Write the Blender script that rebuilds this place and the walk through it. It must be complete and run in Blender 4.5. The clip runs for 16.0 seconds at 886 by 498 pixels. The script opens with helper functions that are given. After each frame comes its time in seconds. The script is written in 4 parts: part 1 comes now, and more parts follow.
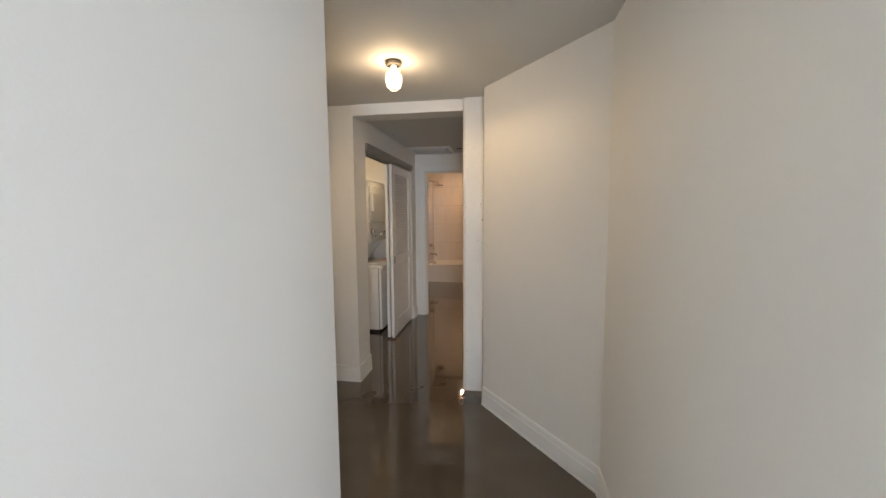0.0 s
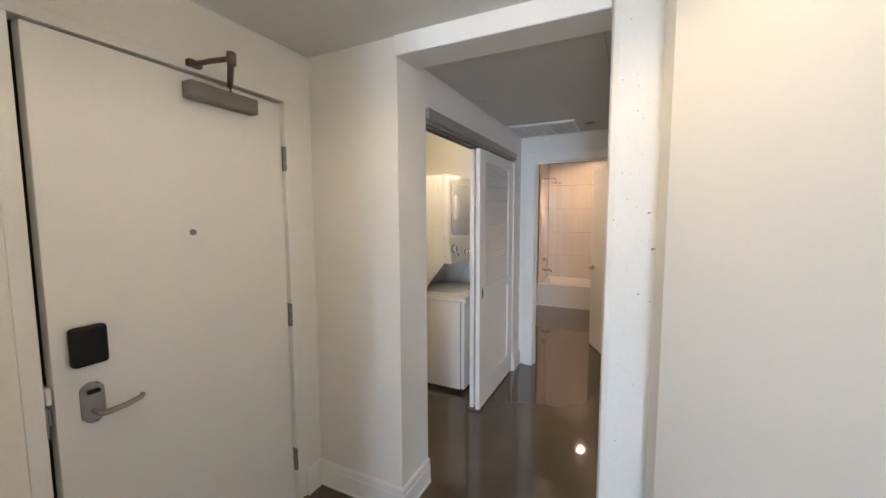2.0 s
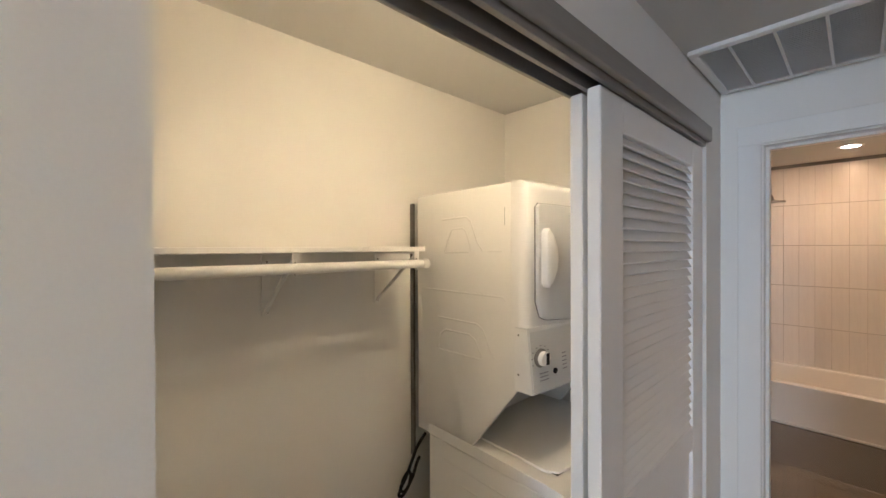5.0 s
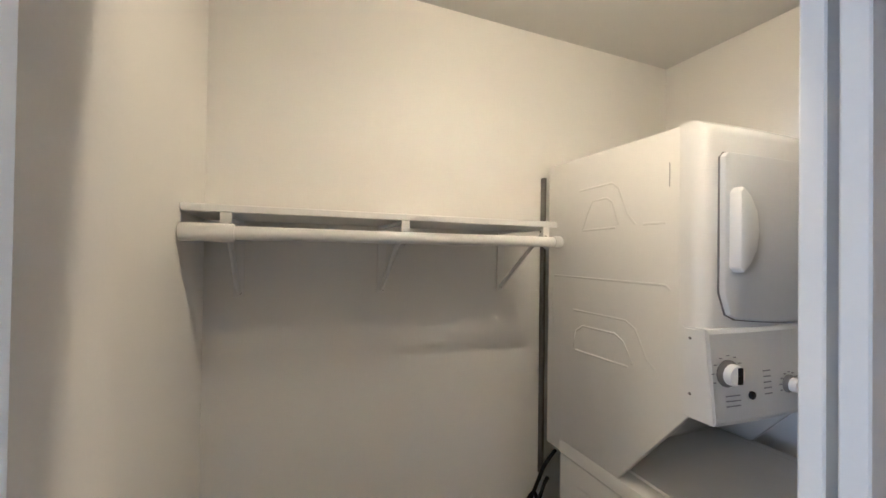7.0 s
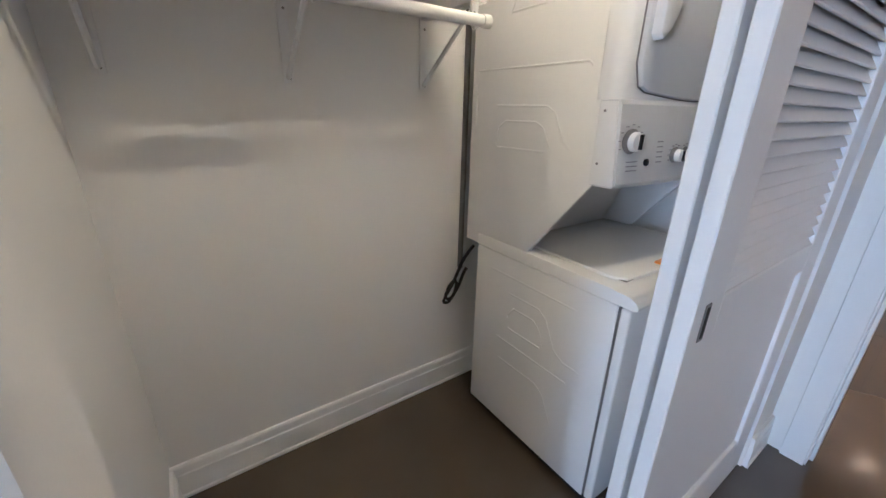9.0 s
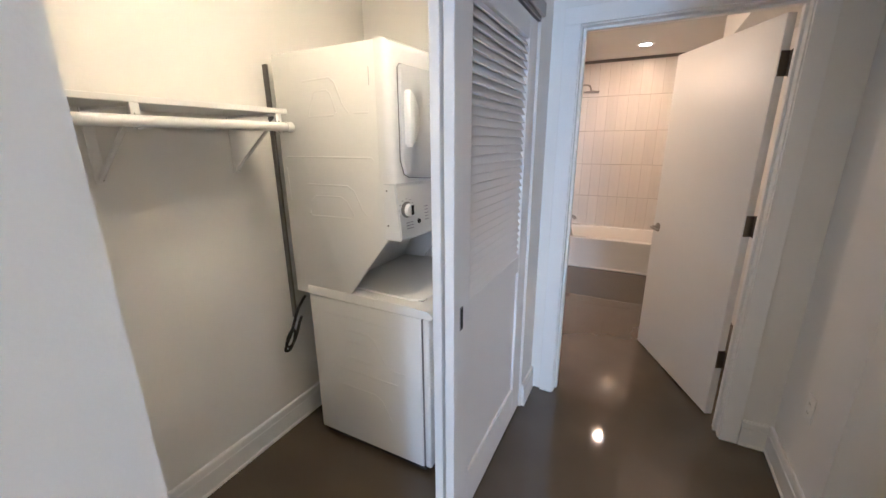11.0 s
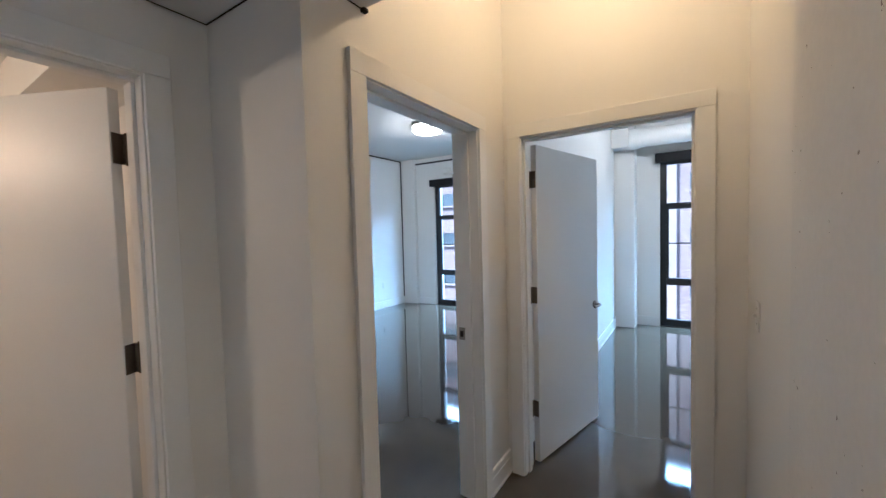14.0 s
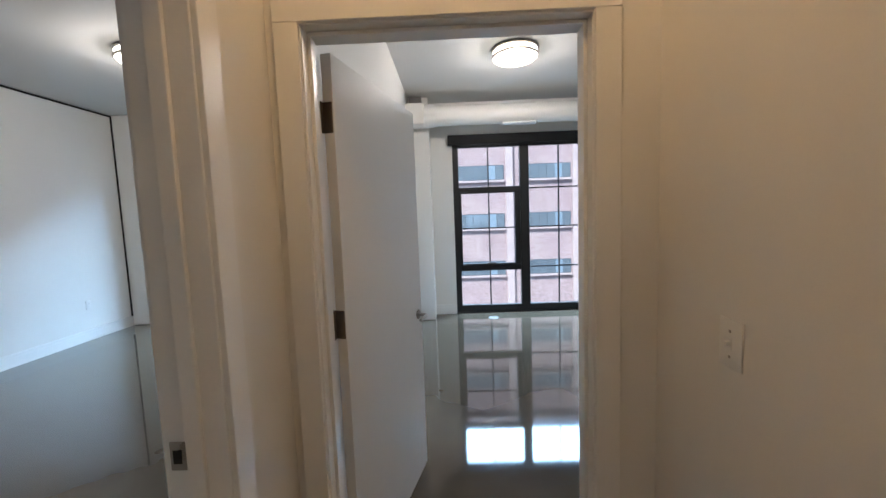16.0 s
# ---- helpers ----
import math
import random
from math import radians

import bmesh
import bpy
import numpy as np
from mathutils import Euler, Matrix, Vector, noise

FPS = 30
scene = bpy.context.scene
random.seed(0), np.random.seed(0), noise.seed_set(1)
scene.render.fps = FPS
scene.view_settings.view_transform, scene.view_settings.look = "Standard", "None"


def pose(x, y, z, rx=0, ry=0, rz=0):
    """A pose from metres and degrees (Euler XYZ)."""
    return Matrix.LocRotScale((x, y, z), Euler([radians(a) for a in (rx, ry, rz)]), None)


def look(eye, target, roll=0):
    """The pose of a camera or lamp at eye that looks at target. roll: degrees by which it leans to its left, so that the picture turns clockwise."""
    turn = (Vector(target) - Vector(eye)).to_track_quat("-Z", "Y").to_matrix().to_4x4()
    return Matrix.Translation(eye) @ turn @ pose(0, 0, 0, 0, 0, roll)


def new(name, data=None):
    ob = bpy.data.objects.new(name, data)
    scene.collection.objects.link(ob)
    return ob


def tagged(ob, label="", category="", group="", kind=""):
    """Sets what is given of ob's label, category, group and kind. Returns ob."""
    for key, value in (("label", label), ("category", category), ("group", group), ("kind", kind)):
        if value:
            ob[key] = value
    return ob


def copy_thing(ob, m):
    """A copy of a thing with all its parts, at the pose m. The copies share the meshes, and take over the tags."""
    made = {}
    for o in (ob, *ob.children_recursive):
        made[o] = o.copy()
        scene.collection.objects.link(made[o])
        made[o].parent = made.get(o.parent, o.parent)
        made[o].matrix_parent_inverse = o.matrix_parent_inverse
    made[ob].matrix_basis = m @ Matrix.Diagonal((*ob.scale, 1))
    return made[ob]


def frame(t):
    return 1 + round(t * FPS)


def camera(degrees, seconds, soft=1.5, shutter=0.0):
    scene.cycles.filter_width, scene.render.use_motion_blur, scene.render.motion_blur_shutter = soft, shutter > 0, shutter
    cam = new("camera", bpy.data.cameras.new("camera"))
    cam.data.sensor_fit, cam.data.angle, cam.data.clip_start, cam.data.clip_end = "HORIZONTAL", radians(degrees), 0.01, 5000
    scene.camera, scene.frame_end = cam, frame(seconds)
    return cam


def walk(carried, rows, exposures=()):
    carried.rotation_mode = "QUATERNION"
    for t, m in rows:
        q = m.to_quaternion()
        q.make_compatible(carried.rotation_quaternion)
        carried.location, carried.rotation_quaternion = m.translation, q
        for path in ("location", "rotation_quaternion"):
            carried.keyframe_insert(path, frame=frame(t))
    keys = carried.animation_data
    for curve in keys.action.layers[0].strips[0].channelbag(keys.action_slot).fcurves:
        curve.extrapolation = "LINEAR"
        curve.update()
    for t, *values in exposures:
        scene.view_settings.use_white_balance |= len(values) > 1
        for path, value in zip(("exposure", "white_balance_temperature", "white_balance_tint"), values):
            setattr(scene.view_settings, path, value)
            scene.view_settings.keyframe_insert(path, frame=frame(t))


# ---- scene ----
cam = camera(98.6, 16.0)

PATH = [
    (0, (0.188, -1.134, 1.464), (-0.125, 0.832, 1.278), -0.4),
    (0.5, (0.175, -0.757, 1.45), (-0.312, 1.175, 1.273), -0.3),
    (1, (0.175, -0.36, 1.489), (-0.453, 1.529, 1.292), -0.3),
    (1.5, (0.101, 0.037, 1.514), (-0.675, 1.871, 1.327), -0.3),
    (1.8, (0.0, 0.251, 1.514), (-0.842, 2.057, 1.339), -0.4),
    (2, (-0.049, 0.386, 1.53), (-0.929, 2.173, 1.355), -0.2),
    (2.5, (-0.19, 0.751, 1.516), (-1.09, 2.53, 1.367), -0.4),
    (3, (-0.3, 1.089, 1.511), (-1.216, 2.861, 1.366), -0.1),
    (3.2, (-0.375, 1.23, 1.519), (-1.277, 3.009, 1.382), -0.3),
    (3.5, (-0.413, 1.422, 1.534), (-1.319, 3.2, 1.394), -0.2),
    (4, (-0.462, 1.755, 1.568), (-1.407, 3.513, 1.442), -0.5),
    (4.5, (-0.571, 1.991, 1.595), (-1.765, 3.592, 1.504), -0.3),
    (5, (-0.645, 2.176, 1.638), (-2.119, 3.528, 1.628), -0.2),
    (5.2, (-0.642, 2.24, 1.657), (-2.226, 3.461, 1.683), -0.1),
    (7.3, (-0.835, 2.336, 1.48), (-2.692, 3.079, 1.478), 0.4),
    (7.5, (-0.852, 2.316, 1.441), (-2.665, 3.152, 1.323), 0.6),
    (8, (-0.865, 2.313, 1.341), (-2.566, 3.285, 0.941), 0.5),
    (8.2, (-0.864, 2.328, 1.306), (-2.538, 3.292, 0.786), 0.4),
    (10.3, (-0.641, 2.167, 1.447), (-1.902, 3.526, 0.697), -0.2),
    (10.5, (-0.613, 2.13, 1.478), (-1.789, 3.6, 0.803), -0.3),
    (11, (-0.568, 2.037, 1.508), (-1.45, 3.749, 0.971), -0.4),
    (11.5, (-0.585, 2.0, 1.524), (-1.12, 3.877, 1.084), -0.6),
    (12, (-0.659, 2.04, 1.53), (-0.668, 4.016, 1.226), -1.0),
    (12.5, (-0.615, 2.171, 1.537), (-0.17, 4.111, 1.344), -0.9),
    (12.9, (-0.604, 2.307, 1.539), (0.192, 4.138, 1.418), -1.3),
    (13, (-0.609, 2.345, 1.535), (0.286, 4.13, 1.427), -1.3),
    (13.5, (-0.652, 2.551, 1.536), (0.716, 4.007, 1.441), -1.4),
    (14, (-0.581, 2.703, 1.518), (1.097, 3.787, 1.43), -1.5),
    (14.5, (-0.43, 2.841, 1.52), (1.427, 3.578, 1.426), -1.7),
    (15, (-0.237, 2.984, 1.511), (1.721, 3.378, 1.405), -1.7),
    (15.5, (0.075, 3.056, 1.498), (2.067, 3.179, 1.375), -1.7),
    (16, (0.418, 3.116, 1.486), (2.409, 3.164, 1.306), -2.1),
]
# seconds, stops, kelvin, tint
EXPOSURES = [(0.0,0.72,6350,15),(1.0,0.92,5850,14),(1.8,1.32,5550,12),(2.5,1.38,5400,12),(4.0,1.48,5300,13),(5.0,1.22,5550,13),(7.5,1.2,4750,13),(8.2,1.42,4600,14),(10.5,1.6,5000,14),(11.4,1.68,4900,12),(12.2,1.52,4750,11),(13.2,1.42,4950,12),(14.5,1.33,4880,11),(16.0,1.04,5800,15)]
SKY = 0.15
P_ENTRY, P_CLOSET, P_VEST, P_BATH, P_ROOM, P_VANITY, P_SKY, P_LIVING = 7.2, 7.8, 4.9, 4.2, 19.0, 3.6, 23000.0, 310.0
walk(cam, [(t, look(eye, target, roll)) for t, eye, target, roll in PATH], EXPOSURES)

# ---- world, sun, large lights ----
world = bpy.data.worlds.new("overcast_sky")
scene.world = world
world.use_nodes = True
wn = world.node_tree.nodes
sky = wn.new("ShaderNodeTexSky")
sky.sky_type, sky.sun_disc = "NISHITA", False
sky.sun_elevation, sky.sun_rotation, sky.air_density, sky.dust_density = radians(52), radians(60), 1.0, 2.5
wn["Background"].inputs["Strength"].default_value = SKY
world.node_tree.links.new(sky.outputs["Color"], wn["Background"].inputs["Color"])

sun_data = bpy.data.lights.new("sun", "SUN")
sun_data.energy, sun_data.angle, sun_data.color = 5.0, radians(12), (1.0, 0.96, 0.9)
sun = new("sun", sun_data)
sun.matrix_world = look((-40, 25, 60), (0, 0, 0))


def bulb(name, place, power, color, radius):
    data = bpy.data.lights.new(name, "POINT")
    data.energy, data.color, data.shadow_soft_size = power, color, radius
    ob = new(name, data)
    ob.location = place
    return ob


def sky_window(name, power):
    """Daylight from the bright band of sky over the roof across the street."""
    data = bpy.data.lights.new(name, "AREA")
    data.shape, data.size, data.size_y, data.energy, data.color = "RECTANGLE", 38.0, 9.0, power, (0.49, 0.77, 1.0)
    ob = new(name, data)
    ob.matrix_world = look((13.0, 4.2, 11.0), (5.0, 4.2, 3.0))
    return ob


def capped_bulb(name, place, power, color, radius, spread):
    """A bulb under an opaque cap, which keeps its light off the ceiling right above."""
    data = bpy.data.lights.new(name, "SPOT")
    data.energy, data.color, data.shadow_soft_size, data.spot_size, data.spot_blend = power, color, radius, radians(spread), 0.35
    ob = new(name, data)
    ob.location = place
    return ob


WARM = (1.0, 0.70, 0.37)
SOFT = (1.0, 0.88, 0.72)
capped_bulb("entry_bulb", (-0.46, 1.13, 2.25), P_ENTRY, WARM, 0.035, 172)
bulb("entry_bulb", (-0.46, 1.13, 2.25), P_ENTRY * 0.25, WARM, 0.035)
bulb("closet_bulb", (-1.205, 3.0, 2.37), P_CLOSET * 0.5, (1.0, 0.70, 0.37), 0.012)
capped_bulb("closet_bulb", (-1.205, 3.0, 2.37), P_CLOSET * 0.72, (1.0, 0.72, 0.39), 0.012, 168)
bulb("vestibule_bulb", (1.0, 3.06, 2.86), P_VEST, (1.0, 0.60, 0.25), 0.05)
bath_data = bpy.data.lights.new("bath_downlight", "AREA")
bath_data.shape, bath_data.size, bath_data.energy, bath_data.color = "DISK", 0.07, P_BATH, (1.0, 0.56, 0.26)
new("bath_downlight", bath_data).matrix_world = look((-0.69, 7.0, 2.487), (-0.69, 7.0, 0))
bulb("vanity_bulb", (-1.33, 5.30, 2.0), P_VANITY, (1.0, 0.50, 0.21), 0.06)
bulb("bedroom_bulb", (4.00, 5.88, 2.90), P_ROOM, SOFT, 0.12)
bulb("bedroom_bulb", (4.30, 2.44, 2.90), P_ROOM, SOFT, 0.12)
sky_window("upper_sky", P_SKY)
# Added area lamp outside the unseen south window, standing in for daylight from behind.
living_data = bpy.data.lights.new("living_daylight", "AREA")
living_data.shape, living_data.size, living_data.size_y, living_data.energy, living_data.color = "RECTANGLE", 2.0, 2.4, P_LIVING, (0.86, 0.94, 1.0)
new("living_daylight", living_data).matrix_world = look((1.63, -5.35, 1.7), (0.6, 0.0, 0.9))

# ---- materials ----


def surface(name, color, rough=0.6, metal=0.0, vary=0.06, grain=(6.0, 90.0), bump=0.02, stain=None, coat=0.0, island=0.0, spec=0.5, stretch=(1, 1, 1), bump_scale=None, specks=False, courses=False, detail=6.0):
    """Principled surface with colour drift at two scales and a fine relief."""
    m = bpy.data.materials.new(name)
    m.use_nodes = True
    nt = m.node_tree
    nodes, link = nt.nodes, nt.links.new
    p = nodes["Principled BSDF"]
    tc = nodes.new("ShaderNodeTexCoord")
    mp = nodes.new("ShaderNodeMapping")
    mp.inputs["Scale"].default_value = stretch
    link(tc.outputs["Object"], mp.inputs["Vector"])
    big, small = nodes.new("ShaderNodeTexNoise"), nodes.new("ShaderNodeTexNoise")
    for n, sc in ((big, grain[0]), (small, grain[1])):
        n.inputs["Scale"].default_value, n.inputs["Detail"].default_value = sc, detail
        link(mp.outputs["Vector"], n.inputs["Vector"])
    add = nodes.new("ShaderNodeMath")
    add.operation = "MULTIPLY_ADD"
    add.inputs[1].default_value = 0.6
    half = nodes.new("ShaderNodeMath")
    half.operation = "MULTIPLY"
    half.inputs[1].default_value = 0.4
    link(small.outputs["Fac"], half.inputs[0])
    link(big.outputs["Fac"], add.inputs[0])
    link(half.outputs[0], add.inputs[2])
    ramp = nodes.new("ShaderNodeValToRGB")
    ramp.color_ramp.elements[0].position, ramp.color_ramp.elements[1].position = 0.3, 0.7
    ramp.color_ramp.elements[0].color = (*[c * (1 - vary) for c in color], 1)
    ramp.color_ramp.elements[1].color = (*[min(1, c * (1 + vary)) for c in color], 1)
    link(add.outputs[0], ramp.inputs["Fac"])
    out = ramp.outputs["Color"]
    if stain:
        tint, scale, lo, hi = stain
        sn = nodes.new("ShaderNodeTexNoise")
        sn.inputs["Scale"].default_value, sn.inputs["Detail"].default_value = scale, min(4.0, detail)
        sn.inputs["Roughness"].default_value = 0.5
        link(mp.outputs["Vector"], sn.inputs["Vector"])
        sr = nodes.new("ShaderNodeMapRange")
        sr.inputs["From Min"].default_value, sr.inputs["From Max"].default_value = lo, hi
        link(sn.outputs["Fac"], sr.inputs["Value"])
        mix = nodes.new("ShaderNodeMix")
        mix.data_type = "RGBA"
        link(sr.outputs["Result"], mix.inputs["Factor"])
        link(out, mix.inputs["A"])
        mix.inputs["B"].default_value = (*tint, 1)
        out = mix.outputs["Result"]
    if courses:
        sx, cx = nodes.new("ShaderNodeSeparateXYZ"), nodes.new("ShaderNodeCombineXYZ")
        link(tc.outputs["Object"], sx.inputs[0])
        link(sx.outputs[1], cx.inputs[0])
        link(sx.outputs[2], cx.inputs[1])
        br = nodes.new("ShaderNodeTexBrick")
        br.inputs["Scale"].default_value, br.inputs["Brick Width"].default_value, br.inputs["Row Height"].default_value = 1.0, 0.23, 0.076
        br.inputs["Mortar Size"].default_value = 0.007
        br.inputs["Color1"].default_value, br.inputs["Color2"].default_value = (0.78, 0.74, 0.72, 1), (1.12, 1.1, 1.1, 1)
        br.inputs["Mortar"].default_value = (1.25, 1.4, 1.4, 1)
        link(cx.outputs[0], br.inputs["Vector"])
        mul = nodes.new("ShaderNodeMix")
        mul.data_type, mul.blend_type = "RGBA", "MULTIPLY"
        mul.inputs["Factor"].default_value = 1.0
        link(out, mul.inputs["A"])
        link(br.outputs["Color"], mul.inputs["B"])
        out = mul.outputs["Result"]
    if specks:
        vo = nodes.new("ShaderNodeTexVoronoi")
        vo.inputs["Scale"].default_value = 36.0
        wob = nodes.new("ShaderNodeVectorMath")
        wob.operation = "MULTIPLY_ADD"
        wob.inputs[1].default_value = (0.03, 0.03, 0.03)
        link(small.outputs["Color"], wob.inputs[0])
        link(mp.outputs["Vector"], wob.inputs[2])
        link(wob.outputs[0], vo.inputs["Vector"])
        sep = nodes.new("ShaderNodeSeparateColor")
        link(vo.outputs["Color"], sep.inputs["Color"])
        lim = nodes.new("ShaderNodeMapRange")
        lim.inputs["From Min"].default_value, lim.inputs["From Max"].default_value = 0.62, 1.0
        lim.inputs["To Min"].default_value, lim.inputs["To Max"].default_value = 0.0, 0.13
        link(sep.outputs[0], lim.inputs["Value"])
        near = nodes.new("ShaderNodeMath")
        near.operation = "LESS_THAN"
        link(vo.outputs["Distance"], near.inputs[0])
        link(lim.outputs["Result"], near.inputs[1])
        mix2 = nodes.new("ShaderNodeMix")
        mix2.data_type = "RGBA"
        link(near.outputs[0], mix2.inputs["Factor"])
        link(out, mix2.inputs["A"])
        mix2.inputs["B"].default_value = (0.19, 0.17, 0.15, 1)
        out = mix2.outputs["Result"]
    if island:
        oi = nodes.new("ShaderNodeObjectInfo")
        hsv = nodes.new("ShaderNodeHueSaturation")
        mr = nodes.new("ShaderNodeMapRange")
        mr.inputs["To Min"].default_value, mr.inputs["To Max"].default_value = 1 - island, 1 + island
        link(oi.outputs["Random"], mr.inputs["Value"])
        link(mr.outputs["Result"], hsv.inputs["Value"])
        link(out, hsv.inputs["Color"])
        out = hsv.outputs["Color"]
    link(out, p.inputs["Base Color"])
    rr = nodes.new("ShaderNodeMapRange")
    rr.inputs["To Min"].default_value, rr.inputs["To Max"].default_value = rough * 0.85, min(1, rough * 1.15)
    link(big.outputs["Fac"], rr.inputs["Value"])
    link(rr.outputs["Result"], p.inputs["Roughness"])
    p.inputs["Metallic"].default_value = metal
    p.inputs["Specular IOR Level"].default_value = spec
    p.inputs["Coat Weight"].default_value, p.inputs["Coat Roughness"].default_value = coat, 0.035
    if bump:
        b = nodes.new("ShaderNodeBump")
        b.inputs["Strength"].default_value, b.inputs["Distance"].default_value = bump, 0.01
        src = small
        if bump_scale:
            src = nodes.new("ShaderNodeTexNoise")
            src.inputs["Scale"].default_value, src.inputs["Detail"].default_value = bump_scale, 3.0
            link(mp.outputs["Vector"], src.inputs["Vector"])
        link(src.outputs["Fac"], b.inputs["Height"])
        link(b.outputs["Normal"], p.inputs["Normal"])
        if coat:
            link(b.outputs["Normal"], p.inputs["Coat Normal"])
    return m


def glowing(name, color, strength):
    m = bpy.data.materials.new(name)
    m.use_nodes = True
    p = m.node_tree.nodes["Principled BSDF"]
    p.inputs["Base Color"].default_value = (0.9, 0.88, 0.84, 1)
    p.inputs["Emission Color"].default_value, p.inputs["Emission Strength"].default_value = (*color, 1), strength
    p.inputs["Roughness"].default_value = 0.3
    return m


def glass(name, tint=(0.95, 0.98, 1.0), rough=0.0):
    """Thin pane: mostly clear, with a real reflection."""
    m = bpy.data.materials.new(name)
    m.use_nodes = True
    nodes, link = m.node_tree.nodes, m.node_tree.links.new
    clear, shine, mix = nodes.new("ShaderNodeBsdfTransparent"), nodes.new("ShaderNodeBsdfGlossy"), nodes.new("ShaderNodeMixShader")
    clear.inputs["Color"].default_value = (*tint, 1)
    shine.inputs["Roughness"].default_value = rough
    fr = nodes.new("ShaderNodeFresnel")
    fr.inputs["IOR"].default_value = 1.45
    link(fr.outputs["Fac"], mix.inputs["Fac"])
    link(clear.outputs[0], mix.inputs[1])
    link(shine.outputs[0], mix.inputs[2])
    link(mix.outputs[0], nodes["Material Output"].inputs["Surface"])
    return m


PAINT = surface("wall_paint", (0.80, 0.785, 0.745), 0.55, vary=0.02, grain=(1.5, 220), bump=0.035, bump_scale=160)
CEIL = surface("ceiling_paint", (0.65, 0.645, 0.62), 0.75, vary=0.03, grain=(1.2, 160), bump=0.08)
TRIM = surface("trim_paint", (0.82, 0.815, 0.79), 0.32, vary=0.02, grain=(3, 120), bump=0.03)
DOORP = surface("door_paint", (0.80, 0.79, 0.765), 0.38, vary=0.02, grain=(2, 110), bump=0.04)
CONC = surface("painted_concrete", (0.78, 0.77, 0.735), 0.6, vary=0.05, grain=(3, 60), bump=0.10, bump_scale=28, specks=True)
FLOOR = surface("polished_concrete", (0.090, 0.069, 0.047), 0.058, vary=0.13, grain=(1.3, 5), bump=0,
                stain=((0.070, 0.053, 0.036), 2.2, 0.40, 0.80), coat=0.5, spec=0.5, detail=1.5)
LOUVRE = surface("louvre_paint", (0.81, 0.80, 0.775), 0.36, vary=0.02, grain=(4, 90), bump=0.02)
ALU = surface("brushed_aluminium", (0.33, 0.315, 0.29), 0.42, metal=0.35, vary=0.08, grain=(5, 180), stretch=(1, 0.05, 1), bump=0.01)
DARKMETAL = surface("dark_bronze", (0.17, 0.14, 0.11), 0.35, metal=0.85, vary=0.15, bump=0.01)
NICKEL = surface("satin_nickel", (0.36, 0.335, 0.30), 0.28, metal=1.0, vary=0.05, bump=0.005)
GREYBOX = surface("grey_enamel", (0.20, 0.19, 0.18), 0.42, metal=0.4, vary=0.05, bump=0.01)
BLACKP = surface("black_plastic", (0.010, 0.010, 0.011), 0.6, vary=0.1, bump=0.02, spec=0.25)
PORE = surface("bare_concrete_pore", (0.30, 0.27, 0.24), 0.9, vary=0.2, bump=0)
FILTER = surface("grille_filter", (0.42, 0.42, 0.42), 0.8, vary=0.08, bump=0.02)
DARK = surface("dark_gap", (0.015, 0.014, 0.013), 0.9, vary=0.1, bump=0)
ENAMEL = surface("white_enamel", (0.83, 0.825, 0.80), 0.24, vary=0.015, grain=(2, 60), bump=0.008, bump_scale=40)
PLASTICW = surface("white_plastic", (0.80, 0.79, 0.76), 0.34, vary=0.02, bump=0.01)
PANELGREY = surface("control_panel_grey", (0.64, 0.64, 0.63), 0.34, vary=0.02, bump=0.01)
INK = surface("grey_print", (0.25, 0.25, 0.26), 0.5, vary=0.05, bump=0)
ORANGE = surface("amber_plastic", (0.55, 0.20, 0.03), 0.3, vary=0.1, bump=0)
SHELF = surface("white_melamine", (0.80, 0.79, 0.765), 0.4, vary=0.03, bump=0.02)
ACRYL = surface("bathtub_acrylic", (0.84, 0.82, 0.78), 0.16, vary=0.01, bump=0.004)
TILE = surface("wall_tile", (0.76, 0.73, 0.69), 0.22, vary=0.06, grain=(9, 70), stretch=(1, 1, 0.12), bump=0.02, island=0.035)
GROUT = surface("tile_grout", (0.24, 0.20, 0.165), 0.85, vary=0.12, bump=0.1)
BLACKFRAME = surface("black_window_frame", (0.012, 0.012, 0.013), 0.35, vary=0.15, bump=0.01)
PANE = glass("window_glass")
JAR = glass("ribbed_glass", (0.97, 0.96, 0.93), 0.12)
GLOW = glowing("lit_globe", (1.0, 0.80, 0.52), 5.0)
GLOWDISC = glowing("lit_diffuser", (1.0, 0.86, 0.64), 4.0)
GLOWSPOT = glowing("lit_downlight", (1.0, 0.90, 0.74), 16.0)
BRICK = surface("red_brick", (0.36, 0.275, 0.270), 0.85, vary=0.16, grain=(0.5, 6), bump=0.25, stain=((0.40, 0.315, 0.295), 0.35, 0.45, 0.7), courses=True)
STONE = surface("pale_stone", (0.47, 0.395, 0.37), 0.8, vary=0.14, grain=(0.7, 9), bump=0.1)
FARGLASS = surface("far_window_glass", (0.13, 0.165, 0.185), 0.08, vary=0.25, grain=(0.5, 3), bump=0)
FARFRAME = surface("far_window_frame", (0.07, 0.09, 0.10), 0.5, vary=0.1, bump=0)
BLIND = surface("roller_blind", (0.20, 0.28, 0.33), 0.7, vary=0.06, bump=0)
STREET = surface("street", (0.06, 0.06, 0.062), 0.9, vary=0.2, grain=(0.2, 4), bump=0.1)

# ---- shapes ----


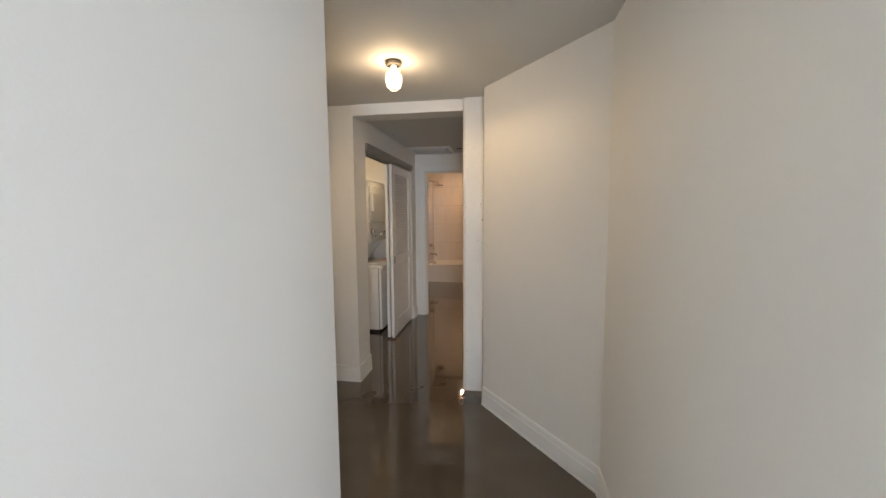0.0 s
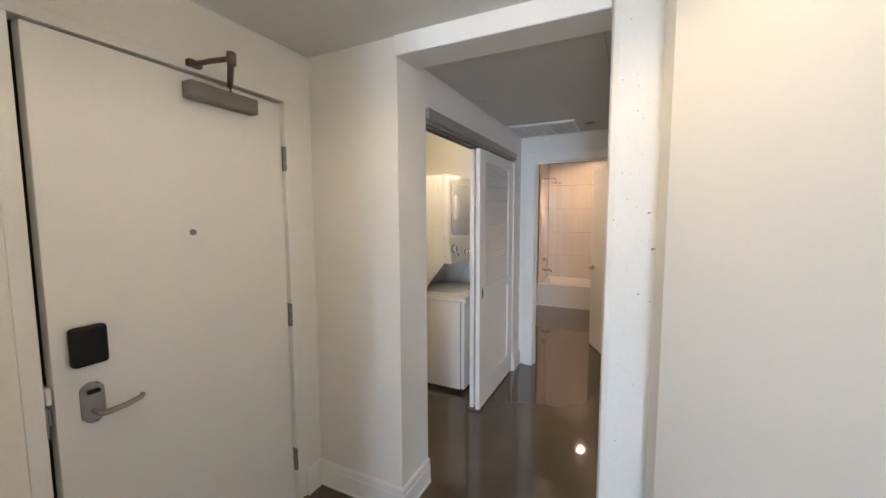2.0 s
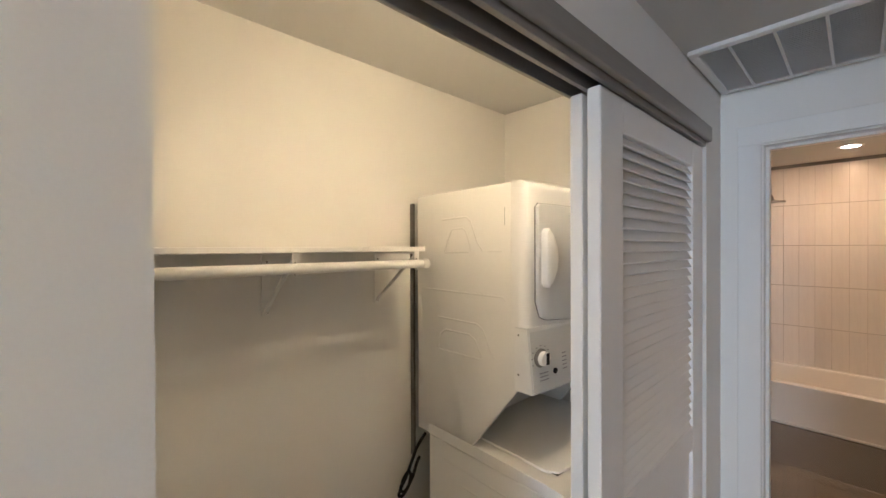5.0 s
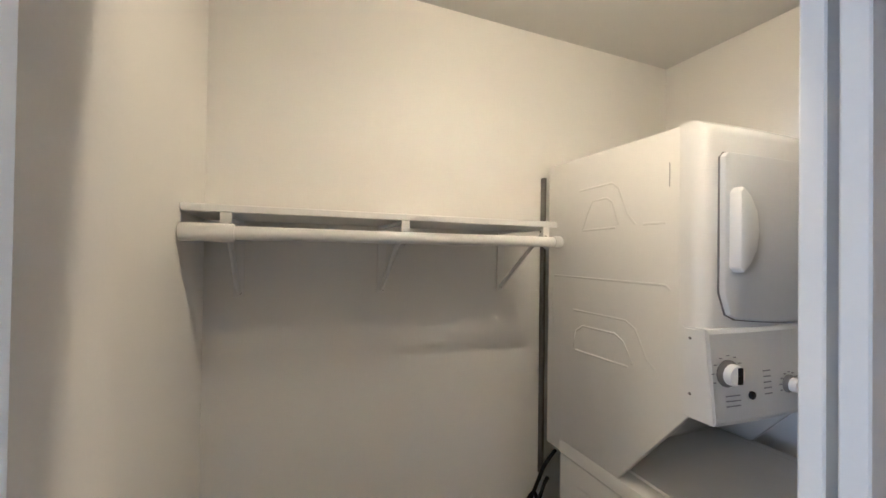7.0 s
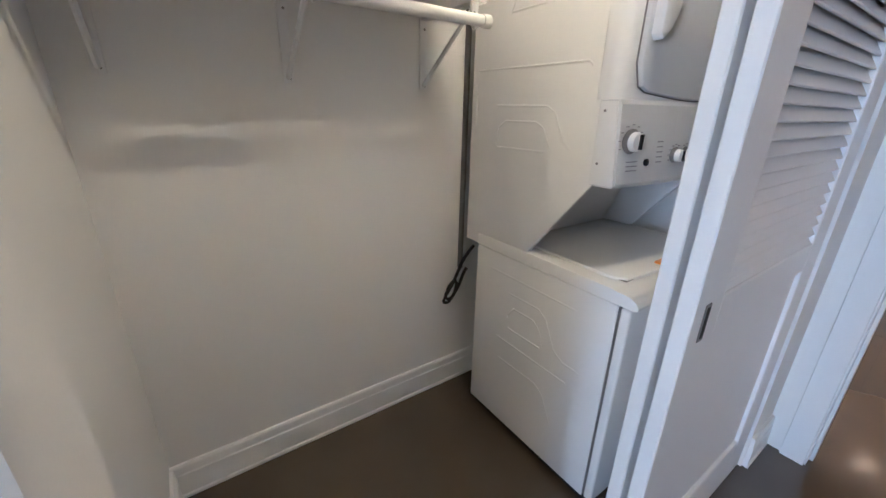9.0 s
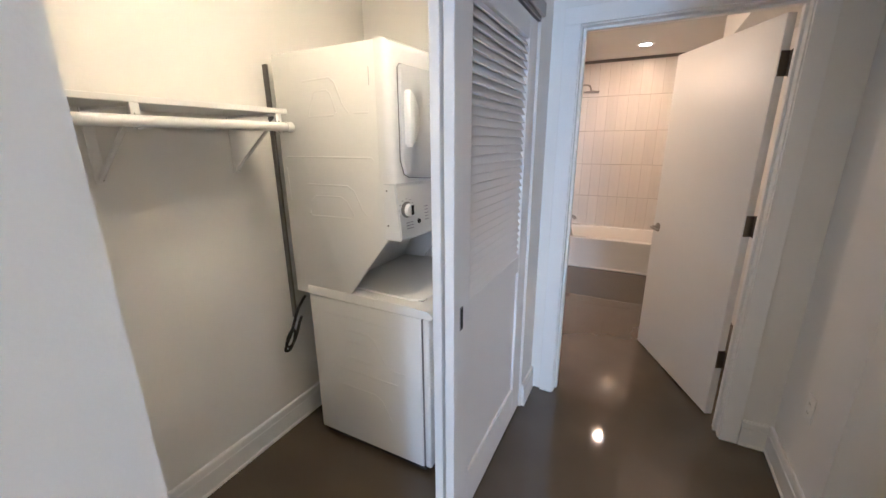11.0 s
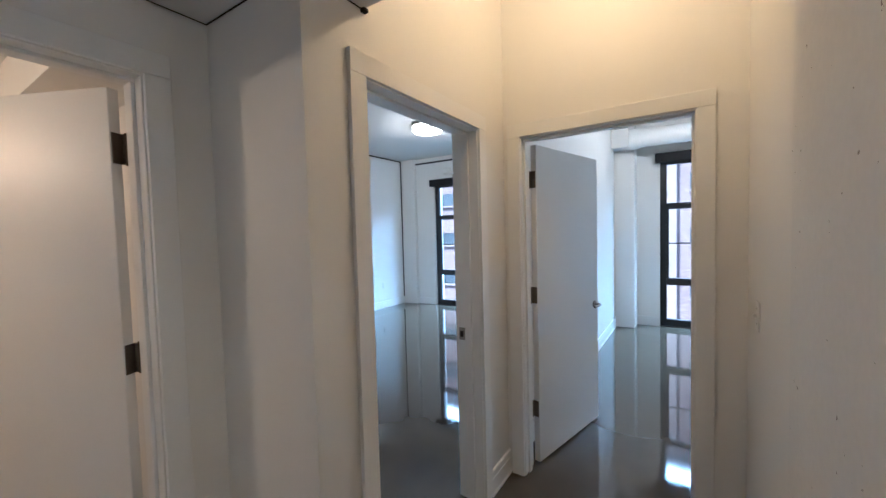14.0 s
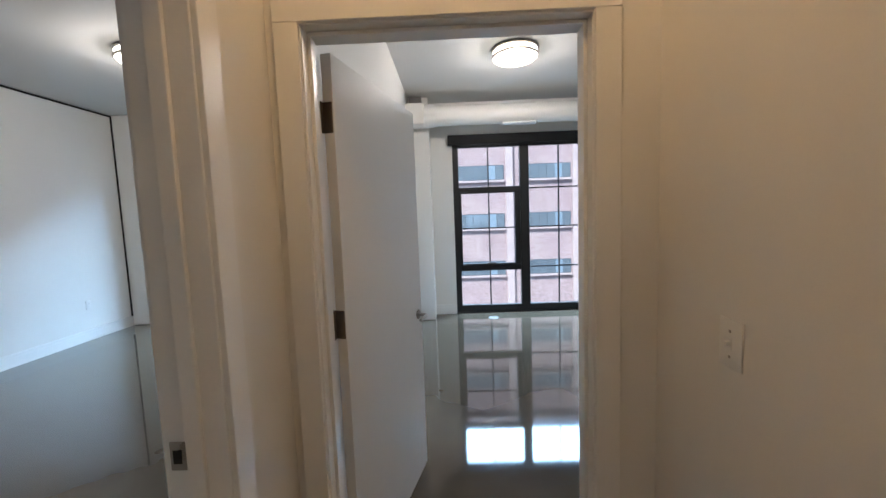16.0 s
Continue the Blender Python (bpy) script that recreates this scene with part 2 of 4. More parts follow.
def box(bm, x0, x1, y0, y1, z0, z1, bevel=0.0, seg=1):
    """Adds a box to bm, with its edges rounded by bevel."""
    vs = bmesh.ops.create_cube(bm, size=1, matrix=Matrix.LocRotScale(((x0 + x1) / 2, (y0 + y1) / 2, (z0 + z1) / 2), None, (abs(x1 - x0), abs(y1 - y0), abs(z1 - z0))))["verts"]
    if bevel:
        es = list({e for v in vs for e in v.link_edges})
        bmesh.ops.bevel(bm, geom=es, offset=bevel, segments=seg, affect="EDGES", profile=0.5)
    return bm


def shaped(*args, **kw):
    return box(bmesh.new(), *args, **kw)


def rod(bm, a, b, r, r2=None, n=20):
    """A cylinder or cone from a to b."""
    a, b = Vector(a), Vector(b)
    d = b - a
    m = Matrix.Translation((a + b) / 2) @ d.to_track_quat("Z", "Y").to_matrix().to_4x4()
    bmesh.ops.create_cone(bm, cap_ends=True, segments=n, radius1=r, radius2=r if r2 is None else r2, depth=d.length, matrix=m)
    return bm


def lathe(bm, place, profile, n=32, axis="Z", ribs=0.0):
    """Turns a profile of (radius, height) round an axis through place. ribs: relief of the flutes."""
    rot = {"Z": Matrix.Identity(3), "X": Matrix.Rotation(radians(90), 3, "Y"), "Y": Matrix.Rotation(radians(-90), 3, "X")}[axis]
    rings = []
    for r, h in profile:
        ring = []
        for i in range(n):
            a = 2 * math.pi * i / n
            rr = r * (1 + ribs * (1 if i % 2 else -1))
            ring.append(bm.verts.new(Vector(place) + rot @ Vector((rr * math.cos(a), rr * math.sin(a), h))))
        rings.append(ring)
    for p, q in zip(rings, rings[1:]):
        for i in range(n):
            bm.faces.new((p[i], p[(i + 1) % n], q[(i + 1) % n], q[i]))
    for ring in (rings[0], rings[-1]):
        bm.faces.new(ring)
    bmesh.ops.recalc_face_normals(bm, faces=bm.faces)
    return bm


def prism(bm, outline, lo, hi, axis="Z"):
    """Extrudes an outline from lo to hi along an axis. Outline in (x, y), or (x, z) for Y, or (y, z) for X."""
    put = {"Z": lambda p, h: (p[0], p[1], h), "Y": lambda p, h: (p[0], h, p[1]), "X": lambda p, h: (h, p[0], p[1])}[axis]
    a = [bm.verts.new(put(p, lo)) for p in outline]
    b = [bm.verts.new(put(p, hi)) for p in outline]
    faces = [bm.faces.new(a), bm.faces.new(b)]
    for i in range(len(a)):
        j = (i + 1) % len(a)
        faces.append(bm.faces.new((a[i], a[j], b[j], b[i])))
    bmesh.ops.recalc_face_normals(bm, faces=faces)
    return bm


def tube(bm, points, r, n=8):
    """A pipe through the points."""
    pts = [Vector(p) for p in points]
    rings = []
    up = Vector((0.13, 0.31, 0.94)).normalized()
    for i, p in enumerate(pts):
        d = (pts[min(i + 1, len(pts) - 1)] - pts[max(i - 1, 0)]).normalized()
        s = d.cross(up).normalized()
        w = s.cross(d)
        rings.append([bm.verts.new(p + r * (math.cos(2 * math.pi * k / n) * s + math.sin(2 * math.pi * k / n) * w)) for k in range(n)])
    for p, q in zip(rings, rings[1:]):
        for k in range(n):
            bm.faces.new((p[k], p[(k + 1) % n], q[(k + 1) % n], q[k]))
    bm.faces.new(rings[0])
    bm.faces.new(rings[-1])
    bmesh.ops.recalc_face_normals(bm, faces=bm.faces)
    return bm


def mesh_of(name, bm, material, smooth=False):
    me = bpy.data.meshes.new(name)
    if smooth:
        for f in bm.faces:
            f.smooth = True
        for e in bm.edges:
            e.smooth = len(e.link_faces) == 2 and e.calc_face_angle(0) < 0.7
    bm.to_mesh(me)
    bm.free()
    me.materials.append(material)
    return me


def setting(name, bm, material, label, category):
    """A piece of the setting."""
    return tagged(new(name, mesh_of(name, bm, material)), label, category, kind="structure")


def thing(name, place, label, category, group="", kind="", turn=0.0):
    ob = new(name)
    ob.empty_display_size = 0.1
    ob.matrix_world = pose(*place, 0, 0, turn)
    ob["base"] = place
    return tagged(ob, label, category, group, kind)


def part(name, bm, material, parent, label="", local=False, smooth=False):
    """One mesh under a thing or a part; bm is in the world's coordinates unless local."""
    top = parent
    while top.parent:
        top = top.parent
    if not local:
        bmesh.ops.translate(bm, verts=bm.verts, vec=-Vector(top["base"] if "base" in top else (0, 0, 0)))
    ob = new(name, mesh_of(name, bm, material, smooth))
    ob.parent = parent
    return tagged(ob, label)


def wall(name, axis, face0, face1, lo, hi, z0, z1, label, openings=(), material=None):
    """A wall across an axis (x or y) from face0 to face1, running from lo to hi, with openings (from, to, bottom, top) cut through."""
    cuts = sorted({lo, hi, *[o[0] for o in openings], *[o[1] for o in openings]})
    bm = bmesh.new()
    for a, b in zip(cuts, cuts[1:]):
        spans = [(z0, z1)]
        for o in openings:
            if o[0] <= a and b <= o[1]:
                spans = [(s, e) for p, q in spans for s, e in ((p, min(q, o[2])), (max(p, o[3]), q)) if e - s > 1e-4]
        for s, e in spans:
            if axis == "x":
                box(bm, face0, face1, a, b, s, e)
            else:
                box(bm, a, b, face0, face1, s, e)
    return setting(name, bm, material or PAINT, label, "wall")


def skirting(name, a, b, label="white painted stepped baseboard along the wall"):
    """A stepped baseboard on the floor from a to b; the room is on its left."""
    a, b = Vector((*a, 0)), Vector((*b, 0))
    d = (b - a).normalized()
    n = Vector((-d.y, d.x, 0))
    bm = bmesh.new()
    profile = ((0.0, 0.0), (0.020, 0.0), (0.020, 0.012), (0.016, 0.016), (0.016, 0.100), (0.013, 0.104), (0.013, 0.134), (0.009, 0.142), (0.0, 0.142))
    rows = [[bm.verts.new(p + n * u + Vector((0, 0, v))) for u, v in profile] for p in (a, b)]
    for i in range(len(profile)):
        j = (i + 1) % len(profile)
        bm.faces.new((rows[0][i], rows[0][j], rows[1][j], rows[1][i]))
    for r in rows:
        bm.faces.new(r)
    bmesh.ops.recalc_face_normals(bm, faces=bm.faces)
    return setting(name, bm, TRIM, label, "baseboard")

# ---- structure ----
TOP = 3.07
setting("floor", shaped(-2.9, 6.33, -5.15, 8.25, -0.15, 0.0), FLOOR, "polished brown-grey concrete floor with mottled stains", "floor")
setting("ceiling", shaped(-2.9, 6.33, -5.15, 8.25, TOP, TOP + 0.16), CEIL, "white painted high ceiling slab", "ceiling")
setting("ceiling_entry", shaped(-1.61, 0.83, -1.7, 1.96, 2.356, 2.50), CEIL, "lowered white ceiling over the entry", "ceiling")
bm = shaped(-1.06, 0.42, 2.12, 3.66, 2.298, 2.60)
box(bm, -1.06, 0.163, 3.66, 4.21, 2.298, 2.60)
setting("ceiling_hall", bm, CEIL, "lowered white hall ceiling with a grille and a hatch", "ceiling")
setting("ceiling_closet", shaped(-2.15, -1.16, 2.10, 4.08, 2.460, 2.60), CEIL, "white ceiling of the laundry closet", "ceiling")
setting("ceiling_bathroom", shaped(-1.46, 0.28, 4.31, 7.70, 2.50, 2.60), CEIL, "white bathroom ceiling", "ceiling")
setting("trim_header", shaped(-1.06, -0.136, 1.93, 2.12, 2.266, 2.52, bevel=0.004), PAINT, "white painted header beam over the hall opening", "beam")

wall("wall_entry_left", "x", -0.60, -0.475, -5.0, 0.268, 0, TOP, "white painted wall beside the entry")
wall("wall_entry_south", "y", 0.148, 0.268, -1.78, -0.60, 0, TOP, "white painted wall of the entry nook")
wall("wall_entry_door", "x", -1.78, -1.60, 0.268, 1.965, 0, TOP, "white painted wall round the apartment door", [(0.833, 1.783, 0, 2.097)])
setting("wall_corridor", shaped(-2.05, -1.95, 0.1, 1.96, 0, TOP), PAINT, "plain corridor wall behind the apartment door", "wall")
wall("wall_entry_north", "y", 1.94, 2.105, -2.26, -1.17, 0, TOP, "white painted wall between entry and closet")
wall("wall_hall_left", "x", -1.17, -1.05, 1.94, 4.185, 0, TOP, "white painted hall wall with a wide closet opening", [(2.214, 3.955, 0, 2.10)])
wall("wall_closet_back", "x", -2.26, -2.135, 2.105, 4.07, 0, TOP, "cream-lit white back wall of the laundry closet")
wall("wall_closet_north", "y", 4.07, 4.185, -2.26, -1.17, 0, TOP, "white side wall of the laundry closet")
wall("wall_bath_door", "y", 4.185, 4.32, -2.26, 0.160, 0, TOP, "white painted wall with the bathroom doorway", [(-0.925, -0.033, 0, 2.067)])
wall("wall_hall_right", "x", 0.160, 0.267, 3.795, 4.32, 0, TOP, "white painted short hall wall")
wall("wall_bedroom_door", "y", 3.655, 3.795, 0.160, 6.03, 0, TOP, "white painted wall with a bedroom doorway", [(0.396, 1.268, 0, 2.075)])
wall("wall_second_door", "x", 1.607, 1.735, 2.477, 3.655, 0, TOP, "white painted wall with the second doorway", [(2.661, 3.565, 0, 2.083)])
wall("wall_switch", "y", 2.357, 2.477, 0.440, 1.735, 0, TOP, "white painted wall with a light switch")
wall("wall_second_room_west", "x", 1.615, 1.735, -2.0, 2.357, 0, TOP, "plain white wall of the second room")
wall("wall_second_room_south", "y", -0.2, -0.08, 1.735, 6.03, 0, TOP, "plain white wall of the second room")
wall("wall_living_north", "y", -2.0, -1.88, 1.735, 6.03, 0, TOP, "plain white living room wall")
# Out of view; the opening is added to let living_daylight in.
wall("wall_living_south", "y", -5.15, -5.0, -2.9, 6.33, 0, TOP, "plain white living room wall", [(0.60, 2.66, 0.0, 2.60)])
wall("wall_west", "x", -2.9, -2.75, -5.0, 8.1, 0, TOP, "plain outer wall")
wall("wall_north", "y", 7.95, 8.1, -2.75, 6.33, 0, TOP, "white bedroom end wall")
wall("wall_bath_left", "x", -1.57, -1.45, 4.32, 7.95, 0, TOP, "white painted bathroom wall")
wall("wall_bath_right", "x", 0.267, 0.39, 4.32, 7.95, 0, TOP, "white painted bathroom wall")
wall("wall_bedroom_closet", "x", 1.85, 1.98, 5.82, 7.95, 0, TOP, "white painted bedroom wall")
wall("wall_bedroom_closet_end", "y", 5.82, 5.95, 0.39, 1.85, 0, TOP, "white painted bedroom wall")
bm = bmesh.new()
prism(bm, ((0.031, 1.90), (0.045, 1.69), (0.692, 0.838), (0.692, -2.0), (0.83, -2.0), (0.83, 0.89), (0.440, 1.90)), 0, TOP)
setting("wall_angled", bm, PAINT, "white painted wall with an angled face", "wall")
wall("wall_living_step", "y", -2.0, -1.88, 0.83, 1.735, 0, TOP, "plain white wall")
WINDOWS = (1.01, 5.10, -4.55)
wall("wall_facade", "x", 6.03, 6.33, -5.0, 8.1, 0, TOP, "white window wall", [(y, y + 2.06, 0.0, 2.60) for y in WINDOWS])

# the concrete column with worn rounded corners
bm = shaped(-0.134, 0.440, 1.90, 2.535, 0, TOP)
bmesh.ops.bevel(bm, geom=[e for e in bm.edges if abs(e.verts[0].co.z - e.verts[1].co.z) > 1], offset=0.028, segments=2, affect="EDGES", profile=0.5)
column = setting("column", bm, CONC, "white painted concrete column with chips and pits", "column")


def pit(x, y, z, r, facing):
    """A small open pore in the concrete, wider than high and ragged at its rim; facing is the side of y it opens to."""
    prng = random.Random(int(x * 9000 + z * 7000))
    turn = prng.uniform(-0.5, 0.5)
    rim = [prng.uniform(0.75, 1.2) for _ in range(11)]
    bm = bmesh.new()
    ring = []
    for k, q in enumerate(rim):
        a = 2 * math.pi * k / len(rim)
        u, v = r * q * math.cos(a) * 1.3, r * q * math.sin(a) * 0.75
        ring.append(bm.verts.new((x + u * math.cos(turn) - v * math.sin(turn), y + facing * 0.0006, z + u * math.sin(turn) + v * math.cos(turn))))
    mid = bm.verts.new((x + r * 0.1, y + facing * 0.0003, z))
    for k in range(len(ring)):
        bm.faces.new((ring[k], ring[(k + 1) % len(ring)], mid))
    ob = new("pit", mesh_of("pit", bm, PORE))
    ob.parent = column
    tagged(ob, "small dark pore in the paint")


SOUTH_PITS = ((-0.092, 2.0, 4), (-0.042, 1.969, 3), (-0.092, 1.911, 3), (-0.040, 1.888, 5), (-0.023, 1.861, 4), (-0.067, 1.799, 3), (-0.084, 1.679, 4), (-0.064, 1.585, 4), (-0.034, 1.559, 3),
              (0.007, 1.537, 7), (-0.093, 1.492, 2.5), (0.023, 1.411, 9), (-0.076, 1.384, 3), (-0.056, 1.332, 3), (-0.017, 1.248, 6), (0.022, 1.224, 4))
for x, z, r in SOUTH_PITS:
    pit(x, 1.90, z, r * 0.0006, -1)
prng = random.Random(11)
for _ in range(22):
    pit(prng.uniform(-0.095, -0.01), 1.90, prng.gauss(1.64, 0.14), prng.uniform(0.0007, 0.0014), -1)
for x, z, r in ((0.383, 1.698, 3), (0.408, 1.656, 5), (0.385, 1.613, 3), (0.382, 1.576, 3), (0.343, 1.502, 4), (0.372, 1.435, 2.5), (0.086, 1.68, 3), (0.065, 1.599, 6), (0.12, 1.555, 4), (0.172, 1.348, 4), (0.235, 1.092, 3), (0.28, 1.77, 3)):
    pit(x, 2.535, z, r * 0.0005, 1)
setting("pier_bedroom", shaped(5.93, 6.03, 7.60, 7.95, 0, TOP, bevel=0.006), PAINT, "white painted concrete pier", "column")
setting("pier_second_room", shaped(5.72, 6.03, 3.38, 3.795, 0, TOP, bevel=0.006), PAINT, "white painted concrete pier", "column")
for name, a in (("trim_reveal_bedroom", (4.9, 7.93)), ("trim_reveal_second", (0.9, 3.37))):
    setting(name, shaped(5.99, 6.035, a[0], a[1] - 0.33 if a[1] > 5 else a[1], 2.955, 2.98), DARK, "thin dark shadow gap under the ceiling", "trim")
setting("trim_reveal_north", shaped(2.04, 5.93, 7.938, 7.955, TOP - 0.03, TOP - 0.008), DARK, "thin dark shadow gap under the ceiling", "trim")
setting("trim_reveal_corner", shaped(5.915, 5.935, 7.935, 7.955, 0.142, TOP - 0.03), DARK, "thin dark shadow gap in the corner", "trim")

# baseboards, the room on their left
skirting("baseboard", (-1.05, 1.94), (-1.60, 1.94))
skirting("baseboard", (-1.05, 2.214), (-1.05, 1.92))
skirting("baseboard", (-1.60, 1.92), (-1.60, 1.824))
skirting("baseboard", (-1.60, 0.812), (-1.60, 0.268))
skirting("baseboard", (0.692, 0.838), (0.045, 1.69))
skirting("baseboard", (0.692, -2.0), (0.692, 0.834))
skirting("baseboard", (-0.475, 0.268), (-0.475, -2.0))
skirting("baseboard", (-2.135, 4.07), (-2.135, 2.105))
skirting("baseboard", (-2.115, 2.105), (-1.17, 2.105))
skirting("baseboard", (-1.05, 4.185), (-1.05, 3.965))
skirting("baseboard", (0.160, 3.655), (0.160, 4.185))
skirting("baseboard", (0.140, 4.185), (0.035, 4.185))
skirting("baseboard", (0.33, 3.655), (0.140, 3.655))
skirting("baseboard", (1.607, 3.655), (1.32, 3.655))
skirting("baseboard", (0.440, 2.477), (1.607, 2.477))
skirting("baseboard", (5.93, 7.95), (1.98, 7.95))
skirting("baseboard", (1.98, 7.93), (1.98, 5.82))
skirting("baseboard", (2.00, 5.82), (0.39, 5.82))
skirting("baseboard", (6.03, 7.17), (6.03, 7.60))
skirting("baseboard", (6.03, 3.08), (6.03, 3.38))
skirting("baseboard", (5.72, 3.655), (1.735, 3.655))
skirting("baseboard", (-1.45, 6.83), (-1.45, 4.32))

# ---- doorways ----


def doorway(name, axis, face, back, lo, hi, head, label, inner=True):
    """Casing on the face side, jamb lining and stops of one doorway; lo to hi and head is the clear opening."""
    s = 1 if back > face else -1
    ob = thing(name, ((lo + hi) / 2, face, 0) if axis == "y" else (face, (lo + hi) / 2, 0), label, "door frame", kind="structure")
    W, T = 0.082, 0.017

    def piece(kind, a0, a1, d0, d1, z0, z1, bevel=0.0015):
        bm = shaped(a0, a1, min(d0, d1), max(d0, d1), z0, z1, bevel=bevel) if axis == "y" else shaped(min(d0, d1), max(d0, d1), a0, a1, z0, z1, bevel=bevel)
        part(kind, bm, TRIM, ob)
    for sgn, f in ((1, face), (-1, back)):
        o = f - s * sgn * T
        piece("casing", lo - W, lo - 0.006, o, f, 0, head + 0.006)
        piece("casing", hi + 0.006, hi + W, o, f, 0, head + 0.006)
        piece("casing", lo - W, hi + W, o - s * sgn * 0.0015, f, head + 0.006, head + W)
    piece("jamb", lo - 0.02, lo, face - s * 0.003, back + s * 0.003, 0, head)
    piece("jamb", hi, hi + 0.02, face - s * 0.003, back + s * 0.003, 0, head)
    piece("jamb", lo - 0.02, hi + 0.02, face - s * 0.004, back + s * 0.004, head, head + 0.02)
    if inner:
        m0, m1 = back - s * 0.090, back - s * 0.050
        piece("stop", lo, lo + 0.012, m0, m1, 0, head - 0.012)
        piece("stop", hi - 0.012, hi, m0, m1, 0, head - 0.012)
        piece("stop", lo, hi, m0, m1, head - 0.012, head)
    return ob


doorway("door_frame_bath", "y", 4.185, 4.32, -0.905, -0.053, 2.047, "white painted frame of the bathroom doorway")
f1 = doorway("door_frame_bedroom", "y", 3.655, 3.795, 0.416, 1.248, 2.055, "white painted frame of the bedroom doorway")
doorway("door_frame_second", "x", 1.607, 1.735, 2.681, 3.545, 2.063, "white painted frame of the second doorway")
part("strike_plate", shaped(1.2455, 1.2485, 3.752, 3.790, 0.912, 0.982, bevel=0.001), NICKEL, f1, "satin nickel strike plate")
part("strike_hole", shaped(1.2442, 1.246, 3.762, 3.782, 0.929, 0.962), DARK, f1, "dark latch hole")


def lever(parent, x, y, z, out, along, material=NICKEL):
    """A lever handle on a rose: out is +1 or -1 along local y, along +1 or -1 along local x."""
    rose = part("rose", lathe(bmesh.new(), (x, y, z), [(0.027, 0), (0.027, out * 0.006), (0.022, out * 0.010)], axis="Y"), material, parent, "satin nickel rose", local=True, smooth=True)
    bm = bmesh.new()
    tube(bm, [(x, y + out * 0.008, z), (x, y + out * 0.045, z), (x + along * 0.012, y + out * 0.055, z), (x + along * 0.05, y + out * 0.056, z - 0.001),
              (x + along * 0.105, y + out * 0.052, z - 0.004)], 0.0088, 12)
    part("lever", bm, material, parent, "satin nickel lever handle", local=True, smooth=True)
    return rose


def hinge(parent, x, y, z, h, material, leaf_x, leaf_y):
    """A butt hinge: knuckles at (x, y), one leaf along local x and one along local y."""
    bm = bmesh.new()
    for k in range(5):
        rod(bm, (x, y, z - h / 2 + k * h / 5 + 0.001), (x, y, z - h / 2 + (k + 1) * h / 5 - 0.001), 0.0068, n=12)
    rod(bm, (x, y, z - h / 2 - 0.004), (x, y, z + h / 2 + 0.004), 0.0045, n=10)
    for x0, dy in ((x + 0.0125, leaf_y[1]), (x - 0.004, leaf_y[1] * 0.25)):
        box(bm, x0, x0 + 0.004, min(y, y + dy), max(y, y + dy), z - h / 2, z + h / 2, bevel=0.0012)
    box(bm, x, x + 0.0165, min(y, y + leaf_y[1] * 0.12), max(y, y + leaf_y[1] * 0.12), z - h / 2, z + h / 2)
    part("hinge", bm, material, parent, "dark metal butt hinge" if material is DARKMETAL else "grey metal hinge", local=True)


def swing_door(name, place, turn, width, height, label, lever_z, hinges, out):
    """A flush door leaf that hangs at place and runs along local x; out: side of the levers that is seen."""
    d = thing(name, place, label, "door", kind="structure", turn=turn)
    T = 0.040
    part("leaf", shaped(0.016, width, -T / 2, T / 2, 0.012, height, bevel=0.002), DOORP, d, local=True)
    for side in (1, -1):
        lever(d, width - 0.062, side * T / 2, lever_z, side, -1)
    part("latch_plate", shaped(width - 0.0005, width + 0.0015, -0.012, 0.012, lever_z - 0.028, lever_z + 0.028), NICKEL, d, "satin nickel latch plate", local=True)
    for z in hinges:
        hinge(d, 0.0, out * (T / 2 + 0.004), z, 0.105, DARKMETAL, (0.040, -out * 0.004), (-0.004, -out * 0.040))
    return d


HINGES = (1.835, 1.10, 0.36)
swing_door("door_bathroom", (-0.066, 4.343, 0), 115.0, 0.862, 2.037, "white flush bathroom door standing open", 0.930, HINGES, -1)
swing_door("door_second_room", (1.752, 3.532, 0), -13.7, 0.866, 2.05, "white flush door standing open into the second room", 0.93, HINGES, 1)

# apartment door, resting on its latch
d = thing("door_apartment", (-1.618, 1.766, 0), "cream painted steel apartment door slightly ajar", "door", kind="structure", turn=-90 + 1.9)
part("leaf", shaped(0.004, 0.908, -0.045, 0.0, 0.012, 2.078, bevel=0.002), DOORP, d, local=True)
for z in (1.814, 1.025, 0.242):
    bm = bmesh.new()
    for k in range(3):
        rod(bm, (-0.003, 0.011, z - 0.06 + k * 0.04), (-0.003, 0.011, z - 0.022 + k * 0.04), 0.0115, n=14)
    box(bm, -0.012, 0.004, -0.01, 0.006, z - 0.06, z + 0.06)
    part("hinge", bm, GREYBOX, d, "grey metal hinge", local=True)
bm = shaped(0.776, 0.870, 0.0, 0.034, 1.062, 1.188, bevel=0.012, seg=3)
part("smart_lock", bm, BLACKP, d, "black plastic lock housing", local=True, smooth=True)
bm = bmesh.new()
prism(bm, [(0.820 + 0.031 * math.cos(a), 0.935 + (0.036 if math.sin(a) > 0 else -0.036) + 0.031 * math.sin(a)) for a in [2 * math.pi * (i + 0.5) / 24 for i in range(24)]], 0.0, 0.010, axis="Y")
esc = part("escutcheon", bm, NICKEL, d, "satin metal escutcheon plate", local=True)
part("thumb_turn", shaped(0.803, 0.837, 0.010, 0.024, 0.966, 0.979, bevel=0.004, seg=2), BLACKP, esc, "black thumb turn", local=True)
bm = tube(bmesh.new(), [(0.820, 0.008, 0.907), (0.820, 0.052, 0.907), (0.808, 0.062, 0.908), (0.758, 0.064, 0.910), (0.713, 0.060, 0.915), (0.700, 0.046, 0.916)], 0.009, 12)
